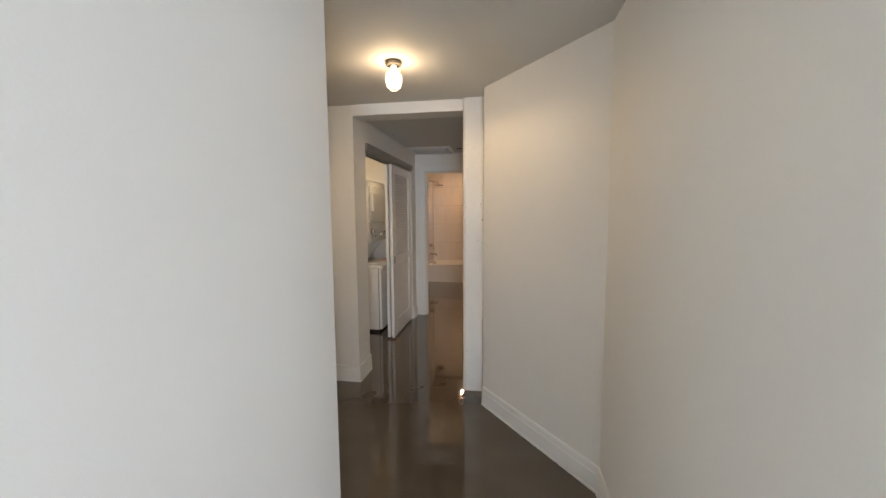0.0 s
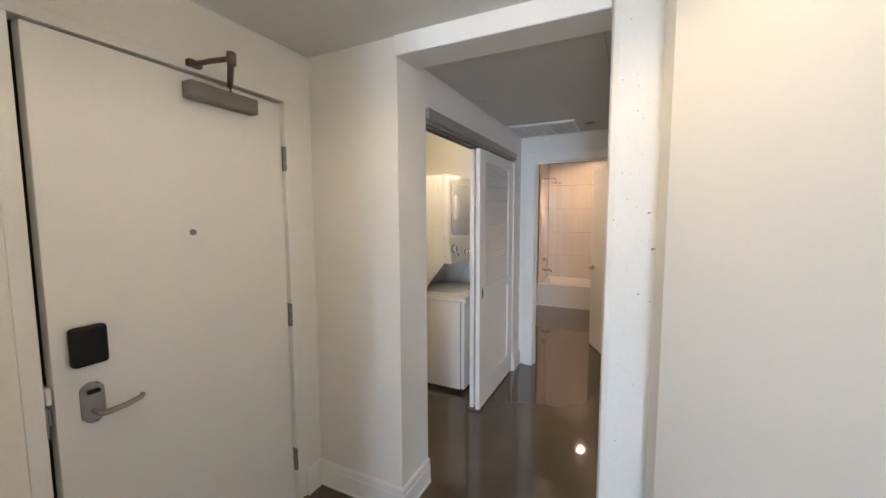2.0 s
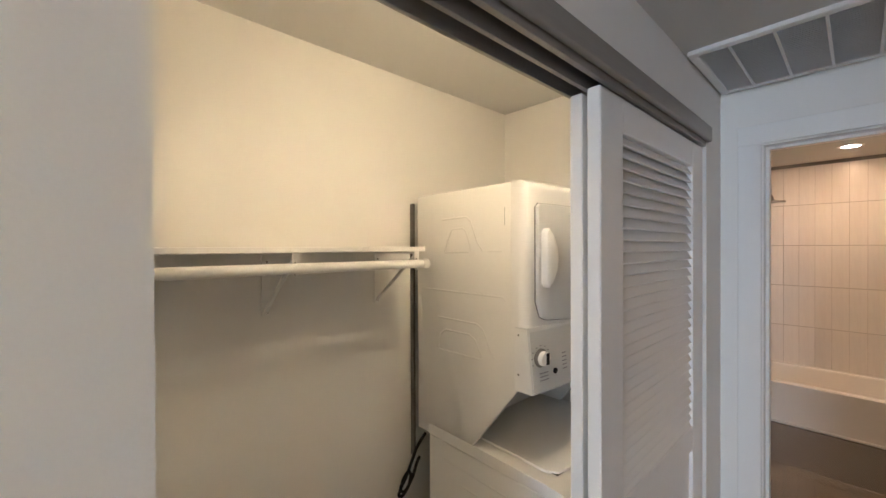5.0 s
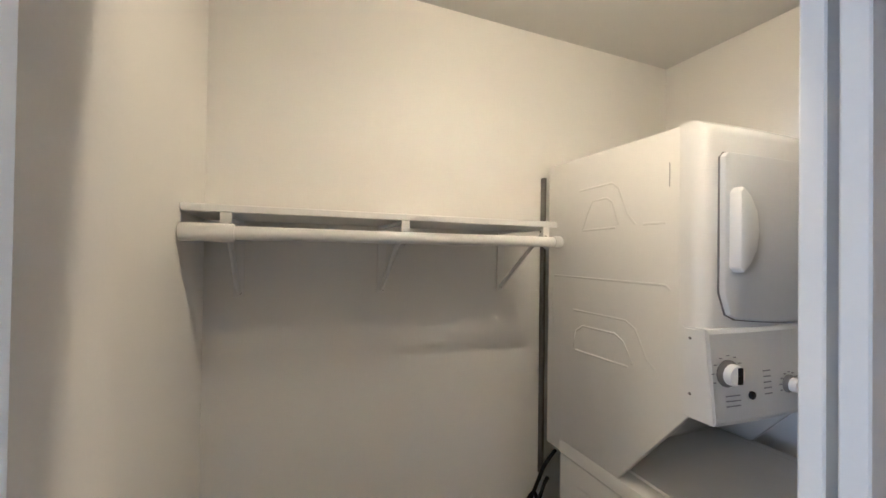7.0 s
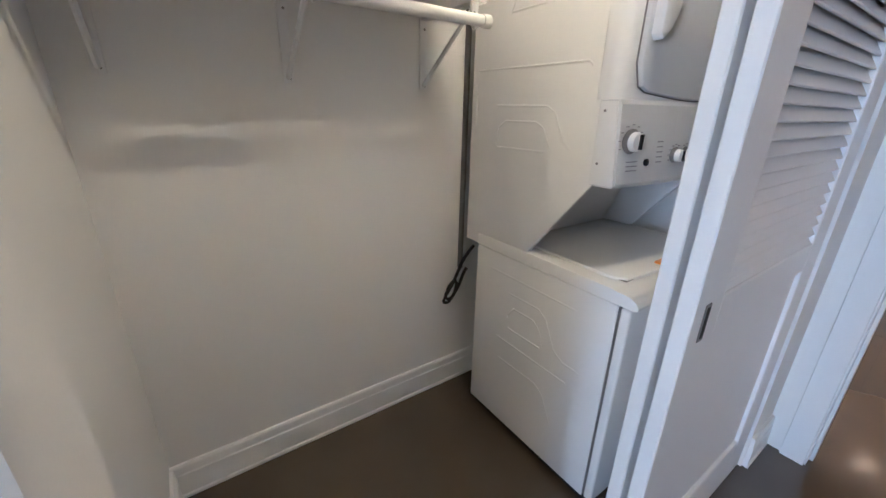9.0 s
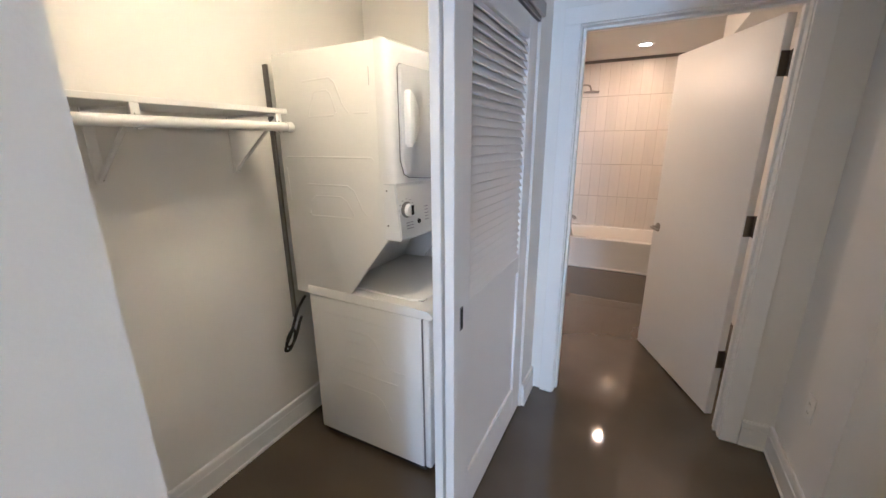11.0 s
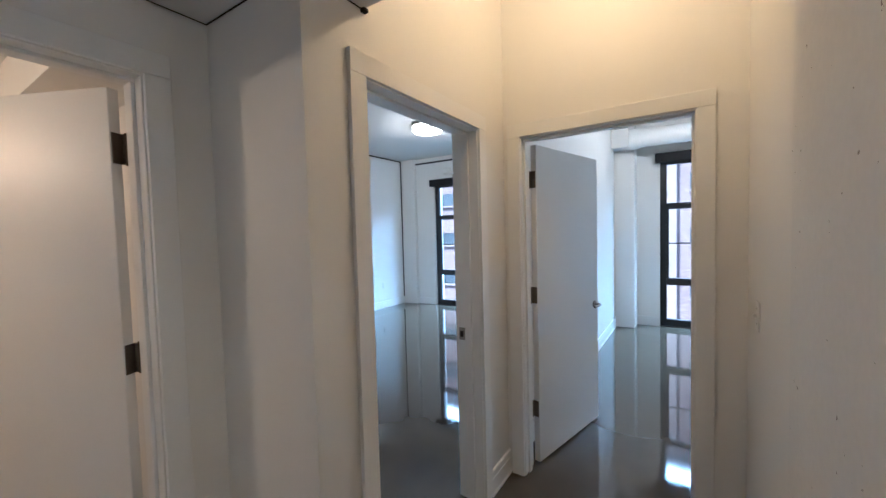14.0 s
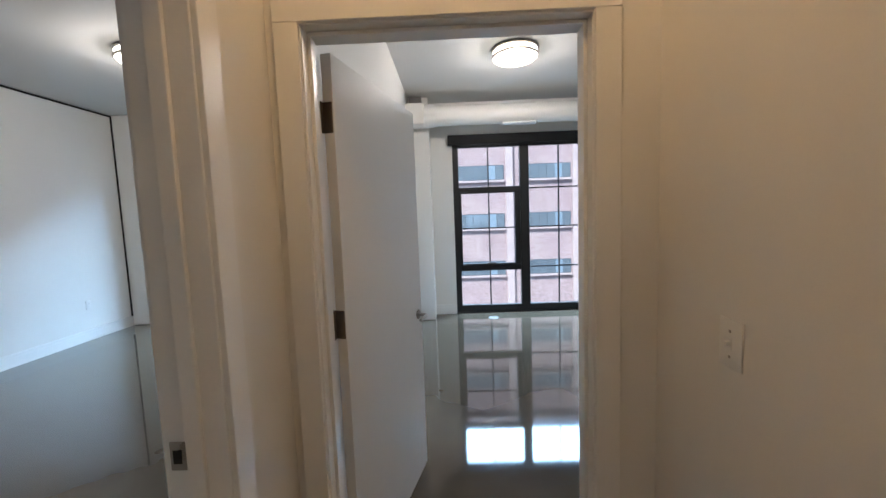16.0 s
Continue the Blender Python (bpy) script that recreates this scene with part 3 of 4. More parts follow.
part("lever", bm, NICKEL, d, "satin metal return lever", local=True, smooth=True)
part("peephole", lathe(bmesh.new(), (0.465, 0.0, 1.468), [(0.012, 0), (0.012, 0.005), (0.007, 0.006)], 20, "Y"), GREYBOX, d, "small dark metal peephole", local=True, smooth=True)
closer = part("door_closer", shaped(0.175, 0.475, 0.0, 0.055, 1.98, 2.045, bevel=0.006, seg=2), GREYBOX, d, "grey metal door closer", local=True)
bm = tube(bmesh.new(), [(0.29, 0.028, 2.045), (0.29, 0.028, 2.075), (0.31, 0.055, 2.083), (0.432, 0.225, 2.094)], 0.012, 8)
tube(bm, [(0.436, 0.235, 2.100), (0.440, 0.12, 2.108), (0.442, 0.018, 2.110)], 0.010, 8)
rod(bm, (0.434, 0.230, 2.078), (0.434, 0.230, 2.122), 0.016, n=14)
box(bm, 0.415, 0.468, 0.019, 0.045, 2.098, 2.124, bevel=0.003)
part("closer_arm", bm, DARKMETAL, closer, "dark folded closer arm", local=True)
part("latch_bolt", shaped(0.912, 0.928, -0.035, -0.012, 0.90, 0.95, bevel=0.002), NICKEL, d, "metal latch bolt", local=True)
fr = thing("door_frame_apartment", (-1.60, 1.32, 0), "cream painted steel frame of the apartment door", "door frame", kind="structure")
for y0, y1, z0, z1 in ((1.7665, 1.8230, 0, 2.09), (0.7930, 0.8400, 0, 2.09), (0.7930, 1.8230, 2.09, 2.13)):
    part("frame_face", shaped(-1.70, -1.596, y0, y1, z0, z1, bevel=0.002), DOORP, fr)
# Black strip added behind the leaf edge: the gap's shade as colour.
part("gasket", shaped(-1.700, -1.652, 0.8405, 0.8730, 0.006, 2.088), DARK, fr, "black strip standing in for the shade in the door gap")
part("latch_cover", shaped(-1.655, -1.590, 0.8415, 0.8545, 0.965, 1.02, bevel=0.005, seg=2), PLASTICW, fr, "ivory plastic scrap over the strike")
part("threshold_gap", shaped(-1.72, -1.60, 0.8400, 1.7800, 0.0, 0.006), DARK, fr, "dark threshold")
part("strike", shaped(-1.640, -1.596, 0.8360, 0.8460, 0.86, 0.965, bevel=0.002), NICKEL, fr, "worn metal strike plate")

# ---- windows and the view ----


def window_unit(name, y, label):
    """A black steel window from y to y + 2.06: operable unit with three lites on the far side, fixed unit beside it."""
    w = thing(name, (6.12, y + 1.03, 0), label, "window", kind="structure")
    y1 = y + 2.06
    X0, X1 = 6.075, 6.145
    muly = y + 1.02

    def bar(kind, a0, a1, z0, z1, x0=X0, x1=X1, mat=BLACKFRAME):
        return part(kind, shaped(x0, x1, a0, a1, z0, z1, bevel=0.002), mat, w)
    bar("window_frame", y, y + 0.075, 0.0, 2.60)
    bar("window_frame", y1 - 0.085, y1, 0.0, 2.60)
    bar("window_frame", y + 0.075, y1 - 0.085, 2.44, 2.60)
    bar("window_frame", y + 0.075, y1 - 0.085, 0.0, 0.108)
    bar("mullion", muly - 0.065, muly + 0.065, 0.108, 2.44, X0 - 0.015)
    a, b = muly + 0.065, y1 - 0.085
    bar("transom", a, b, 1.795, 1.865)
    bar("transom", a, b, 0.630, 0.712)
    for s0, s1, t0, t1 in ((a, a + 0.075, 0.712, 1.795), (b - 0.03, b, 0.712, 1.795), (a + 0.075, b - 0.03, 0.712, 0.735), (a + 0.075, b - 0.03, 1.775, 1.795)):
        bar("sash", s0, s1, t0, t1, X0 + 0.01, X1 - 0.01)
    mid = (a + b) / 2 + 0.012
    for t0, t1 in ((1.865, 2.44), (0.735, 1.775), (0.108, 0.630)):
        bar("muntin", mid - 0.009, mid + 0.009, t0, t1, X0 + 0.02, X1 - 0.02)
    bar("muntin", a + 0.075, b - 0.03, 1.252, 1.272, X0 + 0.022, X1 - 0.022)
    c, e = y + 0.075, muly - 0.065
    for z in (0.67, 1.262, 1.832):
        bar("muntin", c, e, z - 0.01, z + 0.01, X0 + 0.022, X1 - 0.022)
    bar("muntin", (c + e) / 2 - 0.009, (c + e) / 2 + 0.009, 0.108, 2.44, X0 + 0.02, X1 - 0.02)
    latch = bar("sash_latch", mid - 0.09, mid + 0.05, 0.738, 0.752, X0 - 0.02, X0 + 0.012, NICKEL)
    tagged(latch, "metal sash latch")
    for g0, g1 in ((c, e), (a, b)):
        p = part("pane", shaped(6.108, 6.112, g0 - 0.01, g1 + 0.01, 0.10, 2.45), PANE, w, "clear window glass")
        p.visible_shadow = False
    part("window_sill", shaped(6.03, 6.33, y, y1, -0.002, 0.006), BLACKFRAME, w)
    return w


for i, y in enumerate(WINDOWS):
    last = window_unit("window_%d" % (i + 1), y, "tall black-framed window with muntins facing a brick building")
    bl = thing("roller_shade", (6.0, y + 1.03, 2.53), "rolled-up black roller shade above the window", "roller shade", "roller shades")
    part("cassette", shaped(5.94, 6.028, y - 0.06, y + 2.12, 2.465, 2.60, bevel=0.006), BLACKP, bl)
    part("hem_bar", rod(bmesh.new(), (5.985, y + 0.03, 2.458), (5.985, y + 2.03, 2.458), 0.010, n=10), BLACKFRAME, bl)

# Unseen window, added where living_daylight enters through the south wall.
south = copy_thing(last, pose(1.63, -5.07, 0, 0, 0, -90))
south.name = "window_4"

# the building across the street
FX, FZ = 29.3, 3.58
b = thing("brick_building", (FX + 4, 3, -10), "red brick building with pale piers and window bands", "building")
part("wall", shaped(FX, FX + 8, -42, 46, -10, 14.4), BRICK, b)
part("roof", shaped(FX - 0.3, FX + 8.3, -42.3, 46.3, 14.4, 14.8, bevel=0.05), STONE, b, "pale stone coping")
bays = [-0.91 + 4.93 * i for i in range(-8, 9)]
for yb in bays:
    part("pier", shaped(FX - 0.30, FX + 0.02, yb - 0.66, yb - 0.12, -10, 14.0, bevel=0.03), STONE, b, "pale brick pier")
for k in range(-2, 4):
    z0 = 0.33 + k * FZ
    for yb in bays:
        w = part("window", shaped(FX - 0.06, FX + 0.05, yb, yb + 3.55, z0, z0 + 1.09), FARFRAME, b)
        part("sill", shaped(FX - 0.20, FX + 0.03, yb - 0.04, yb + 3.62, z0 - 0.15, z0), STONE, b, "pale stone sill")
        for j in range(6):
            part("pane", shaped(FX - 0.10, FX - 0.065, yb + 0.04 + j * 0.585, yb + 0.58 + j * 0.585, z0 + 0.05, z0 + 1.04), BLIND if (j * 7 + k * 5 + int(yb * 3)) % 5 == 0 else FARGLASS, w)
setting("ground", shaped(-1500, 1500, -1500, 1500, -10.4, -10.0), STREET, "grey asphalt street far below", "ground")

# ---- entry ----
GROUPC = "bare glass ceiling lamps"


def jar_lamp(place, label):
    """A ribbed glass jar lamp under a dark metal cap, hung at place on the ceiling."""
    x, y, z = place
    l = thing("ceiling_lamp", place, label, "lamp", GROUPC)
    part("cap", lathe(bmesh.new(), (x, y, z), [(0.046, 0), (0.049, -0.008), (0.048, -0.020), (0.040, -0.026)], 36), DARKMETAL, l, "dark bronze cap", smooth=True)
    g = part("glass_jar", lathe(bmesh.new(), (x, y, z), [(0.040, -0.026), (0.045, -0.04), (0.048, -0.075), (0.046, -0.115), (0.038, -0.145), (0.021, -0.163), (0.004, -0.168)], 40, ribs=0.025), JAR, l, "ribbed clear glass jar")
    g.visible_shadow = False
    gb = part("bulb", lathe(bmesh.new(), (x, y, z), [(0.014, -0.026), (0.016, -0.045), (0.034, -0.070), (0.039, -0.10), (0.032, -0.132), (0.012, -0.150)], 24), GLOW, l, "lit frosted bulb", smooth=True)
    gb.visible_shadow = False
    return l


jar_lamp((-0.46, 1.13, 2.356), "lit ribbed glass jar lamp on the entry ceiling")
jar_lamp((-1.205, 3.0, 2.460), "lit ribbed glass jar lamp on the closet ceiling")
jar_lamp((1.0, 3.06, TOP), "lit ribbed glass jar lamp above the doorways")

v = thing("ceiling_vent", (-1.325, 1.24, 2.356), "white metal supply vent with a half-open damper", "vent")
x0, x1, y0, y1 = -1.42, -1.23, 1.165, 1.315
for a in ((x0, x1, y0, y0 + 0.022), (x0, x1, y1 - 0.022, y1), (x0, x0 + 0.022, y0 + 0.022, y1 - 0.022), (x1 - 0.022, x1, y0 + 0.022, y1 - 0.022)):
    part("vent_frame", shaped(*a, 2.345, 2.357, bevel=0.003), TRIM, v)
part("backing", shaped(x0 + 0.02, x1 - 0.02, y0 + 0.02, y1 - 0.02, 2.3535, 2.357), DARK, v, "dark duct opening")
for i in range(7):
    c = y0 + 0.034 + i * 0.0142
    bm = shaped(x0 + 0.022, x1 - 0.022, -0.009, 0.009, -0.0008, 0.0008)
    bmesh.ops.rotate(bm, verts=bm.verts, matrix=Matrix.Rotation(radians(32), 3, "X"))
    bmesh.ops.translate(bm, verts=bm.verts, vec=(0, c, 2.3485))
    part("slat", bm, TRIM, v)
part("damper_lever", shaped(x1 - 0.075, x1 - 0.035, y1 - 0.016, y1 - 0.010, 2.336, 2.346), TRIM, v)

# ---- hall ceiling ----
g = thing("return_grille", (-0.77, 3.96, 2.298), "white return air grille with fine slats in the hall ceiling", "grille")
x0, x1, y0, y1 = -1.040, -0.482, 3.668, 4.160
for a in ((x0, x1, y0, y0 + 0.028), (x0, x1, y1 - 0.028, y1), (x0, x0 + 0.028, y0 + 0.028, y1 - 0.028), (x1 - 0.028, x1, y0 + 0.028, y1 - 0.028)):
    part("grille_frame", shaped(*a, 2.283, 2.299, bevel=0.003), TRIM, g)
part("backing", shaped(x0 + 0.026, x1 - 0.026, y0 + 0.026, y1 - 0.026, 2.2955, 2.299), FILTER, g, "grey filter behind the slats")
n = 30
for i in range(n):
    bm = shaped(x0 + 0.027, x1 - 0.027, -0.0085, 0.0085, -0.0007, 0.0007)
    bmesh.ops.rotate(bm, verts=bm.verts, matrix=Matrix.Rotation(radians(38), 3, "X"))
    bmesh.ops.translate(bm, verts=bm.verts, vec=(0, y0 + 0.036 + i * (y1 - y0 - 0.072) / (n - 1), 2.289))
    part("slat", bm, TRIM, g)
for i in range(1, 5):
    xx = x0 + i * (x1 - x0) / 5
    part("rib", shaped(xx - 0.004, xx + 0.004, y0 + 0.027, y1 - 0.027, 2.2825, 2.286), TRIM, g)

s = thing("sprinkler_cover", (-0.385, 3.858, 2.298), "round grey sprinkler cover plate on the ceiling", "sprinkler")
part("plate", lathe(bmesh.new(), (-0.385, 3.858, 2.2985), [(0.043, 0), (0.043, -0.004), (0.040, -0.006)], 36), GREYBOX, s, "grey round plate", smooth=True)

h = thing("ceiling_hatch", (0.1, 3.5, 2.298), "flush access panel with dark edge gaps", "access panel")
part("panel", shaped(-0.069, 0.414, 2.56, 3.648, 2.292, 2.299), CEIL, h)
part("panel", shaped(-0.069, 0.153, 3.650, 4.172, 2.292, 2.299), CEIL, h)
for a in ((-0.072, -0.069, 2.56, 4.180), (-0.075, 0.158, 4.172, 4.178), (0.1525, 0.1580, 3.648, 4.172), (0.1525, 0.424, 3.646, 3.652)):
    part("gap", shaped(*a, 2.2905, 2.2995), DARK, h, "black edge gap")
part("hook", shaped(0.402, 0.426, 3.632, 3.653, 2.279, 2.294, bevel=0.003), DARK, h, "small dark clip")
part("seam", shaped(-0.178, -0.1755, 2.13, 3.4, 2.2972, 2.2985), INK, h, "hairline plaster seam")
for x, y in ((-0.995, 2.869), (-0.968, 2.86), (-0.978, 2.905)):
    sp = thing("ceiling_nick", (x, y, 2.297), "small dark nick in the ceiling paint", "nick", "ceiling nicks")
    part("chip", lathe(bmesh.new(), (x, y, 2.2985), [(0.006, 0), (0.005, -0.002), (0.002, -0.003)], 8), GREYBOX, sp)

# ---- closet ----
tr = thing("closet_track", (-1.10, 3.07, 2.08), "brushed metal double sliding track over the closet", "door track", kind="structure")
part("fascia", shaped(-1.0495, -1.030, 2.216, 3.960, 2.044, 2.104, bevel=0.008, seg=3), ALU, tr, "rounded brushed metal fascia", smooth=True)
for x0, x1, z0, z1 in ((-1.065, -1.0505, 2.030, 2.102), (-1.115, -1.103, 2.030, 2.095), (-1.165, -1.155, 2.030, 2.095), (-1.165, -1.065, 2.093, 2.102)):
    part("channel", shaped(x0, x1, 2.218, 3.953, z0, z1, bevel=0.001), ALU, tr)
for xa, xb in ((-1.1545, -1.142), (-1.1025, -1.088)):
    part("runner_gap", shaped(xa, xb, 2.220, 3.951, 2.086, 2.0925), DARK, tr, "dark slot of the track")
part("runner", shaped(-1.142, -1.1155, 2.220, 3.951, 2.080, 2.0925), ALU, tr)


def louvre_door(place, label):
    """A sliding door with a louvred upper panel and a flat lower panel; its near bottom corner is at place, it runs along y."""
    x, y, z = place
    T, W, H = 0.034, 0.875, 2.005
    d = thing("sliding_door", place, label, "sliding door", "bypass closet doors", "structure")
    S = 0.130

    def slab(kind, x0, x1, y0, y1, z0, z1, bevel=0.003, label=""):
        return part(kind, shaped(x + x0, x + x1, y + y0, y + y1, z + z0, z + z1, bevel=bevel), LOUVRE, d, label)
    slab("stile", -T, 0, 0, S, 0, H)
    slab("stile", -T, 0, W - S, W, 0, H)
    for z0, z1 in ((0, 0.19), (0.865, 0.955), (1.915, H)):
        slab("rail", -T + 0.0005, -0.0005, S, W - S, z0, z1)
    slab("panel", -T + 0.012, -0.012, S - 0.005, W - S + 0.005, 0.185, 0.870, 0)
    n = 31
    for i in range(n):
        zc = 0.968 + i * (1.905 - 0.968) / (n - 1)
        bm = shaped(-0.023, 0.023, y + S, y + W - S, -0.0032, 0.0032, bevel=0.002)
        bmesh.ops.rotate(bm, verts=bm.verts, matrix=Matrix.Rotation(radians(60), 3, "Y"), cent=(0, y, 0))
        bmesh.ops.translate(bm, verts=bm.verts, vec=(x - T / 2, 0, z + zc))
        part("slat", bm, LOUVRE, d)
    pull = part("finger_pull", shaped(x - 0.002, x + 0.0022, y + 0.046, y + 0.070, z + 0.87, z + 0.955, bevel=0.001), GREYBOX, d, "grey recessed finger pull")
    part("pull_recess", shaped(x + 0.0018, x + 0.0028, y + 0.051, y + 0.065, z + 0.877, z + 0.948), DARK, pull, "dark recess")
    return d


ld = louvre_door((-1.058, 3.062, 0.018), "white louvred sliding closet door with a flat lower panel")
ld2 = copy_thing(ld, pose(-1.112, 3.078, 0.018))
tagged(ld2, "white louvred sliding closet door behind the other")
gd = thing("floor_guide", (-1.10, 3.062, 0), "small brown floor guide under the sliding doors", "door guide")
part("guide", shaped(-1.16, -1.05, 3.045, 3.09, 0.0, 0.014, bevel=0.003), DARKMETAL, gd)

sh = thing("closet_shelf", (-1.99, 2.64, 1.6), "white wall shelf on three metal brackets", "shelf")
part("board", shaped(-2.133, -1.838, 2.107, 3.172, 1.621, 1.640, bevel=0.002), SHELF, sh)
for yb in (2.20, 2.645, 3.128):
    bk = part("bracket", shaped(-2.134, -2.128, yb - 0.015, yb + 0.015, 1.385, 1.621, bevel=0.001), SHELF, sh, "white metal bracket")
    part("arm", shaped(-2.128, -1.845, yb - 0.011, yb + 0.011, 1.612, 1.6205), SHELF, bk)
    bm = tube(bmesh.new(), [(-2.130, yb, 1.400), (-1.86, yb, 1.598)], 0.008, 6)
    part("strut", bm, SHELF, bk)
    bm = shaped(-1.850, -1.838, yb - 0.012, yb + 0.012, 1.570, 1.621)
    tube(bm, [(-1.832 + 0.021 * math.cos(a), yb, 1.572 + 0.021 * math.sin(a)) for a in [math.pi * (0.5 + i / 8) for i in range(9)]], 0.0055, 6)
    part("rod_hook", bm, SHELF, bk)
    for zc in (1.398, 1.585):
        part("screw", lathe(bmesh.new(), (-2.128, yb + 0.004, zc), [(0.004, 0), (0.004, 0.002), (0.002, 0.003)], 8, "X"), ALU, bk, "small screw head")
rd = thing("clothes_rod", (-1.832, 2.64, 1.572), "white metal clothes rod under the shelf", "clothes rod")
part("pole", rod(bmesh.new(), (-1.832, 2.15, 1.572), (-1.832, 3.165, 1.572), 0.0165, n=24), SHELF, rd, smooth=True)
part("end_cap", rod(bmesh.new(), (-1.832, 3.150, 1.572), (-1.832, 3.178, 1.572), 0.0195, n=24), PLASTICW, rd, "white plastic end cap", smooth=True)
part("sleeve", rod(bmesh.new(), (-1.832, 2.108, 1.572), (-1.832, 2.22, 1.572), 0.0215, n=24), SHELF, rd, smooth=True)

mc = thing("metal_channel", (-2.11, 3.31, 0.62), "grey metal channel standing against the closet wall", "metal strip")
part("strip", shaped(-2.134, -2.108, 3.321, 3.334, 0.62, 1.85, bevel=0.002), GREYBOX, mc)

# stacked washer and dryer
wd = thing("washer_dryer", (-1.65, 3.625, 0), "white stacked washer and dryer beside the shelf", "washing machine")
Y0, Y1 = 3.285, 3.965


def soft_box(x0, x1, y0, y1, z0, z1, r, seg=3):
    return shaped(x0, x1, y0, y1, z0, z1, bevel=r, seg=seg)


part("dryer_cabinet", soft_box(-2.030, -1.478, Y0 + 0.021, Y1 - 0.021, 1.128, 1.866, 0.004), ENAMEL, wd, smooth=True)
part("dryer_top", shaped(-2.030, -1.478, Y0 + 0.006, Y1 - 0.006, 1.860, 1.871, bevel=0.003), ENAMEL, wd)
bm = shaped(-1.490, -1.428, Y0 - 0.001, Y1 + 0.001, 1.352, 1.876)
bmesh.ops.bevel(bm, geom=[e for e in bm.edges if all(v.co.x > -1.43 for v in e.verts) and not all(v.co.z < 1.36 for v in e.verts)], offset=0.034, segments=6, affect="EDGES", profile=0.5)
part("dryer_front", bm, ENAMEL, wd, smooth=True)
bm = bmesh.new()
prism(bm, ((-2.03, 0.817), (-1.83, 0.817), (-1.815, 0.848), (-1.70, 1.128), (-2.03, 1.128)), Y0 + 0.021, Y1 - 0.021, axis="Y")
part("dryer_base", bm, ENAMEL, wd)
for ya, yb in ((Y0, Y0 + 0.022), (Y1 - 0.022, Y1)):
    bm = bmesh.new()
    prism(bm, ((-2.030, 0.803), (-1.725, 0.803), (-1.705, 0.815), (-1.690, 0.840), (-1.466, 1.120), (-1.475, 1.140), (-1.475, 1.872), (-2.030, 1.872)), ya, yb, axis="Y")
    bmesh.ops.bevel(bm, geom=[e for e in bm.edges if abs(e.verts[0].co.y - e.verts[1].co.y) < 1e-5], offset=0.005, segments=2, affect="EDGES", profile=0.5)
    part("side_panel", bm, ENAMEL, wd, smooth=True)
bm = bmesh.new()
prism(bm, ((-1.475, 1.353), (-1.420, 1.353), (-1.413, 1.342), (-1.395, 1.135), (-1.402, 1.124), (-1.475, 1.124)), Y0, Y1, axis="Y")
cp = part("control_panel", bm, PANELGREY, wd, "pale grey control panel")
part("panel_underside", shaped(-1.80, -1.42, Y0 + 0.022, Y1 - 0.022, 1.118, 1.128), ENAMEL, wd)
bm = bmesh.new()
prism(bm, ((-1.475, 1.349), (-1.424, 1.349), (-1.400, 1.127), (-1.475, 1.127)), Y0 - 0.003, Y0, axis="Y")
part("panel_side", bm, ENAMEL, wd)
for xx, zz in ((-1.458, 1.325), (-1.458, 1.185)):
    part("screw", lathe(bmesh.new(), (xx, Y0 - 0.003, zz), [(0.004, 0), (0.003, -0.002)], 8, "Y"), GREYBOX, wd, "dark screw head")


def panel_x(z):
    return -1.413 + (1.342 - z) / 0.207 * 0.018


for yy, zz, r in ((3.330, 1.248, 0.030), (3.545, 1.205, 0.021), (3.608, 1.205, 0.021), (3.83, 1.215, 0.021)):
    xk = panel_x(zz)
    k = part("knob", lathe(bmesh.new(), (xk, yy, zz), [(r * 1.1, 0), (r * 1.1, 0.004), (r * 0.98, 0.006), (r * 0.9, 0.010)], 28, "X"), GREYBOX, wd, "dark knob ring with a white grip", smooth=True)
    part("grip", lathe(bmesh.new(), (xk, yy, zz), [(r * 0.86, 0.006), (r * 0.84, 0.020), (r * 0.76, 0.025), (r * 0.3, 0.026)], 28, "X"), PLASTICW, k, "white knob cap", smooth=True)
    part("pointer", shaped(xk + 0.0225, xk + 0.0285, yy - r * 0.05, yy + r * 0.42, zz - r * 0.66, zz + r * 0.66, bevel=0.001), BLACKP, k, "black pointer mark")
    for i in range(9):
        a = math.pi * (-0.15 + 1.3 * i / 8)
        pr = part("print_mark", shaped(panel_x(zz) + 0.0005, panel_x(zz) + 0.0025, yy + math.cos(a) * r * 1.5 - 0.004, yy + math.cos(a) * r * 1.5 + 0.004, zz + math.sin(a) * r * 1.45 - 0.0012, zz + math.sin(a) * r * 1.45 + 0.0012), INK, cp)
for yy, zz in ((3.405, 1.190), (3.70, 1.225), (3.765, 1.225)):
    part("button", lathe(bmesh.new(), (panel_x(zz) - 0.002, yy, zz), [(0.010, 0), (0.010, 0.006), (0.007, 0.008)], 18, "X"), BLACKP, cp, "small dark button", smooth=True)
for i in range(5):
    zz = 1.245 - i * 0.014
    part("print_mark", shaped(panel_x(zz) + 0.0003, panel_x(zz) + 0.002, 3.452, 3.478, zz - 0.0014, zz + 0.0014), INK, cp)
for i in range(3):
    part("print_mark", shaped(panel_x(1.195 - i * 0.012) + 0.0003, panel_x(1.195 - i * 0.012) + 0.002, 3.32, 3.365, 1.193 - i * 0.012, 1.1955 - i * 0.012), INK, cp)

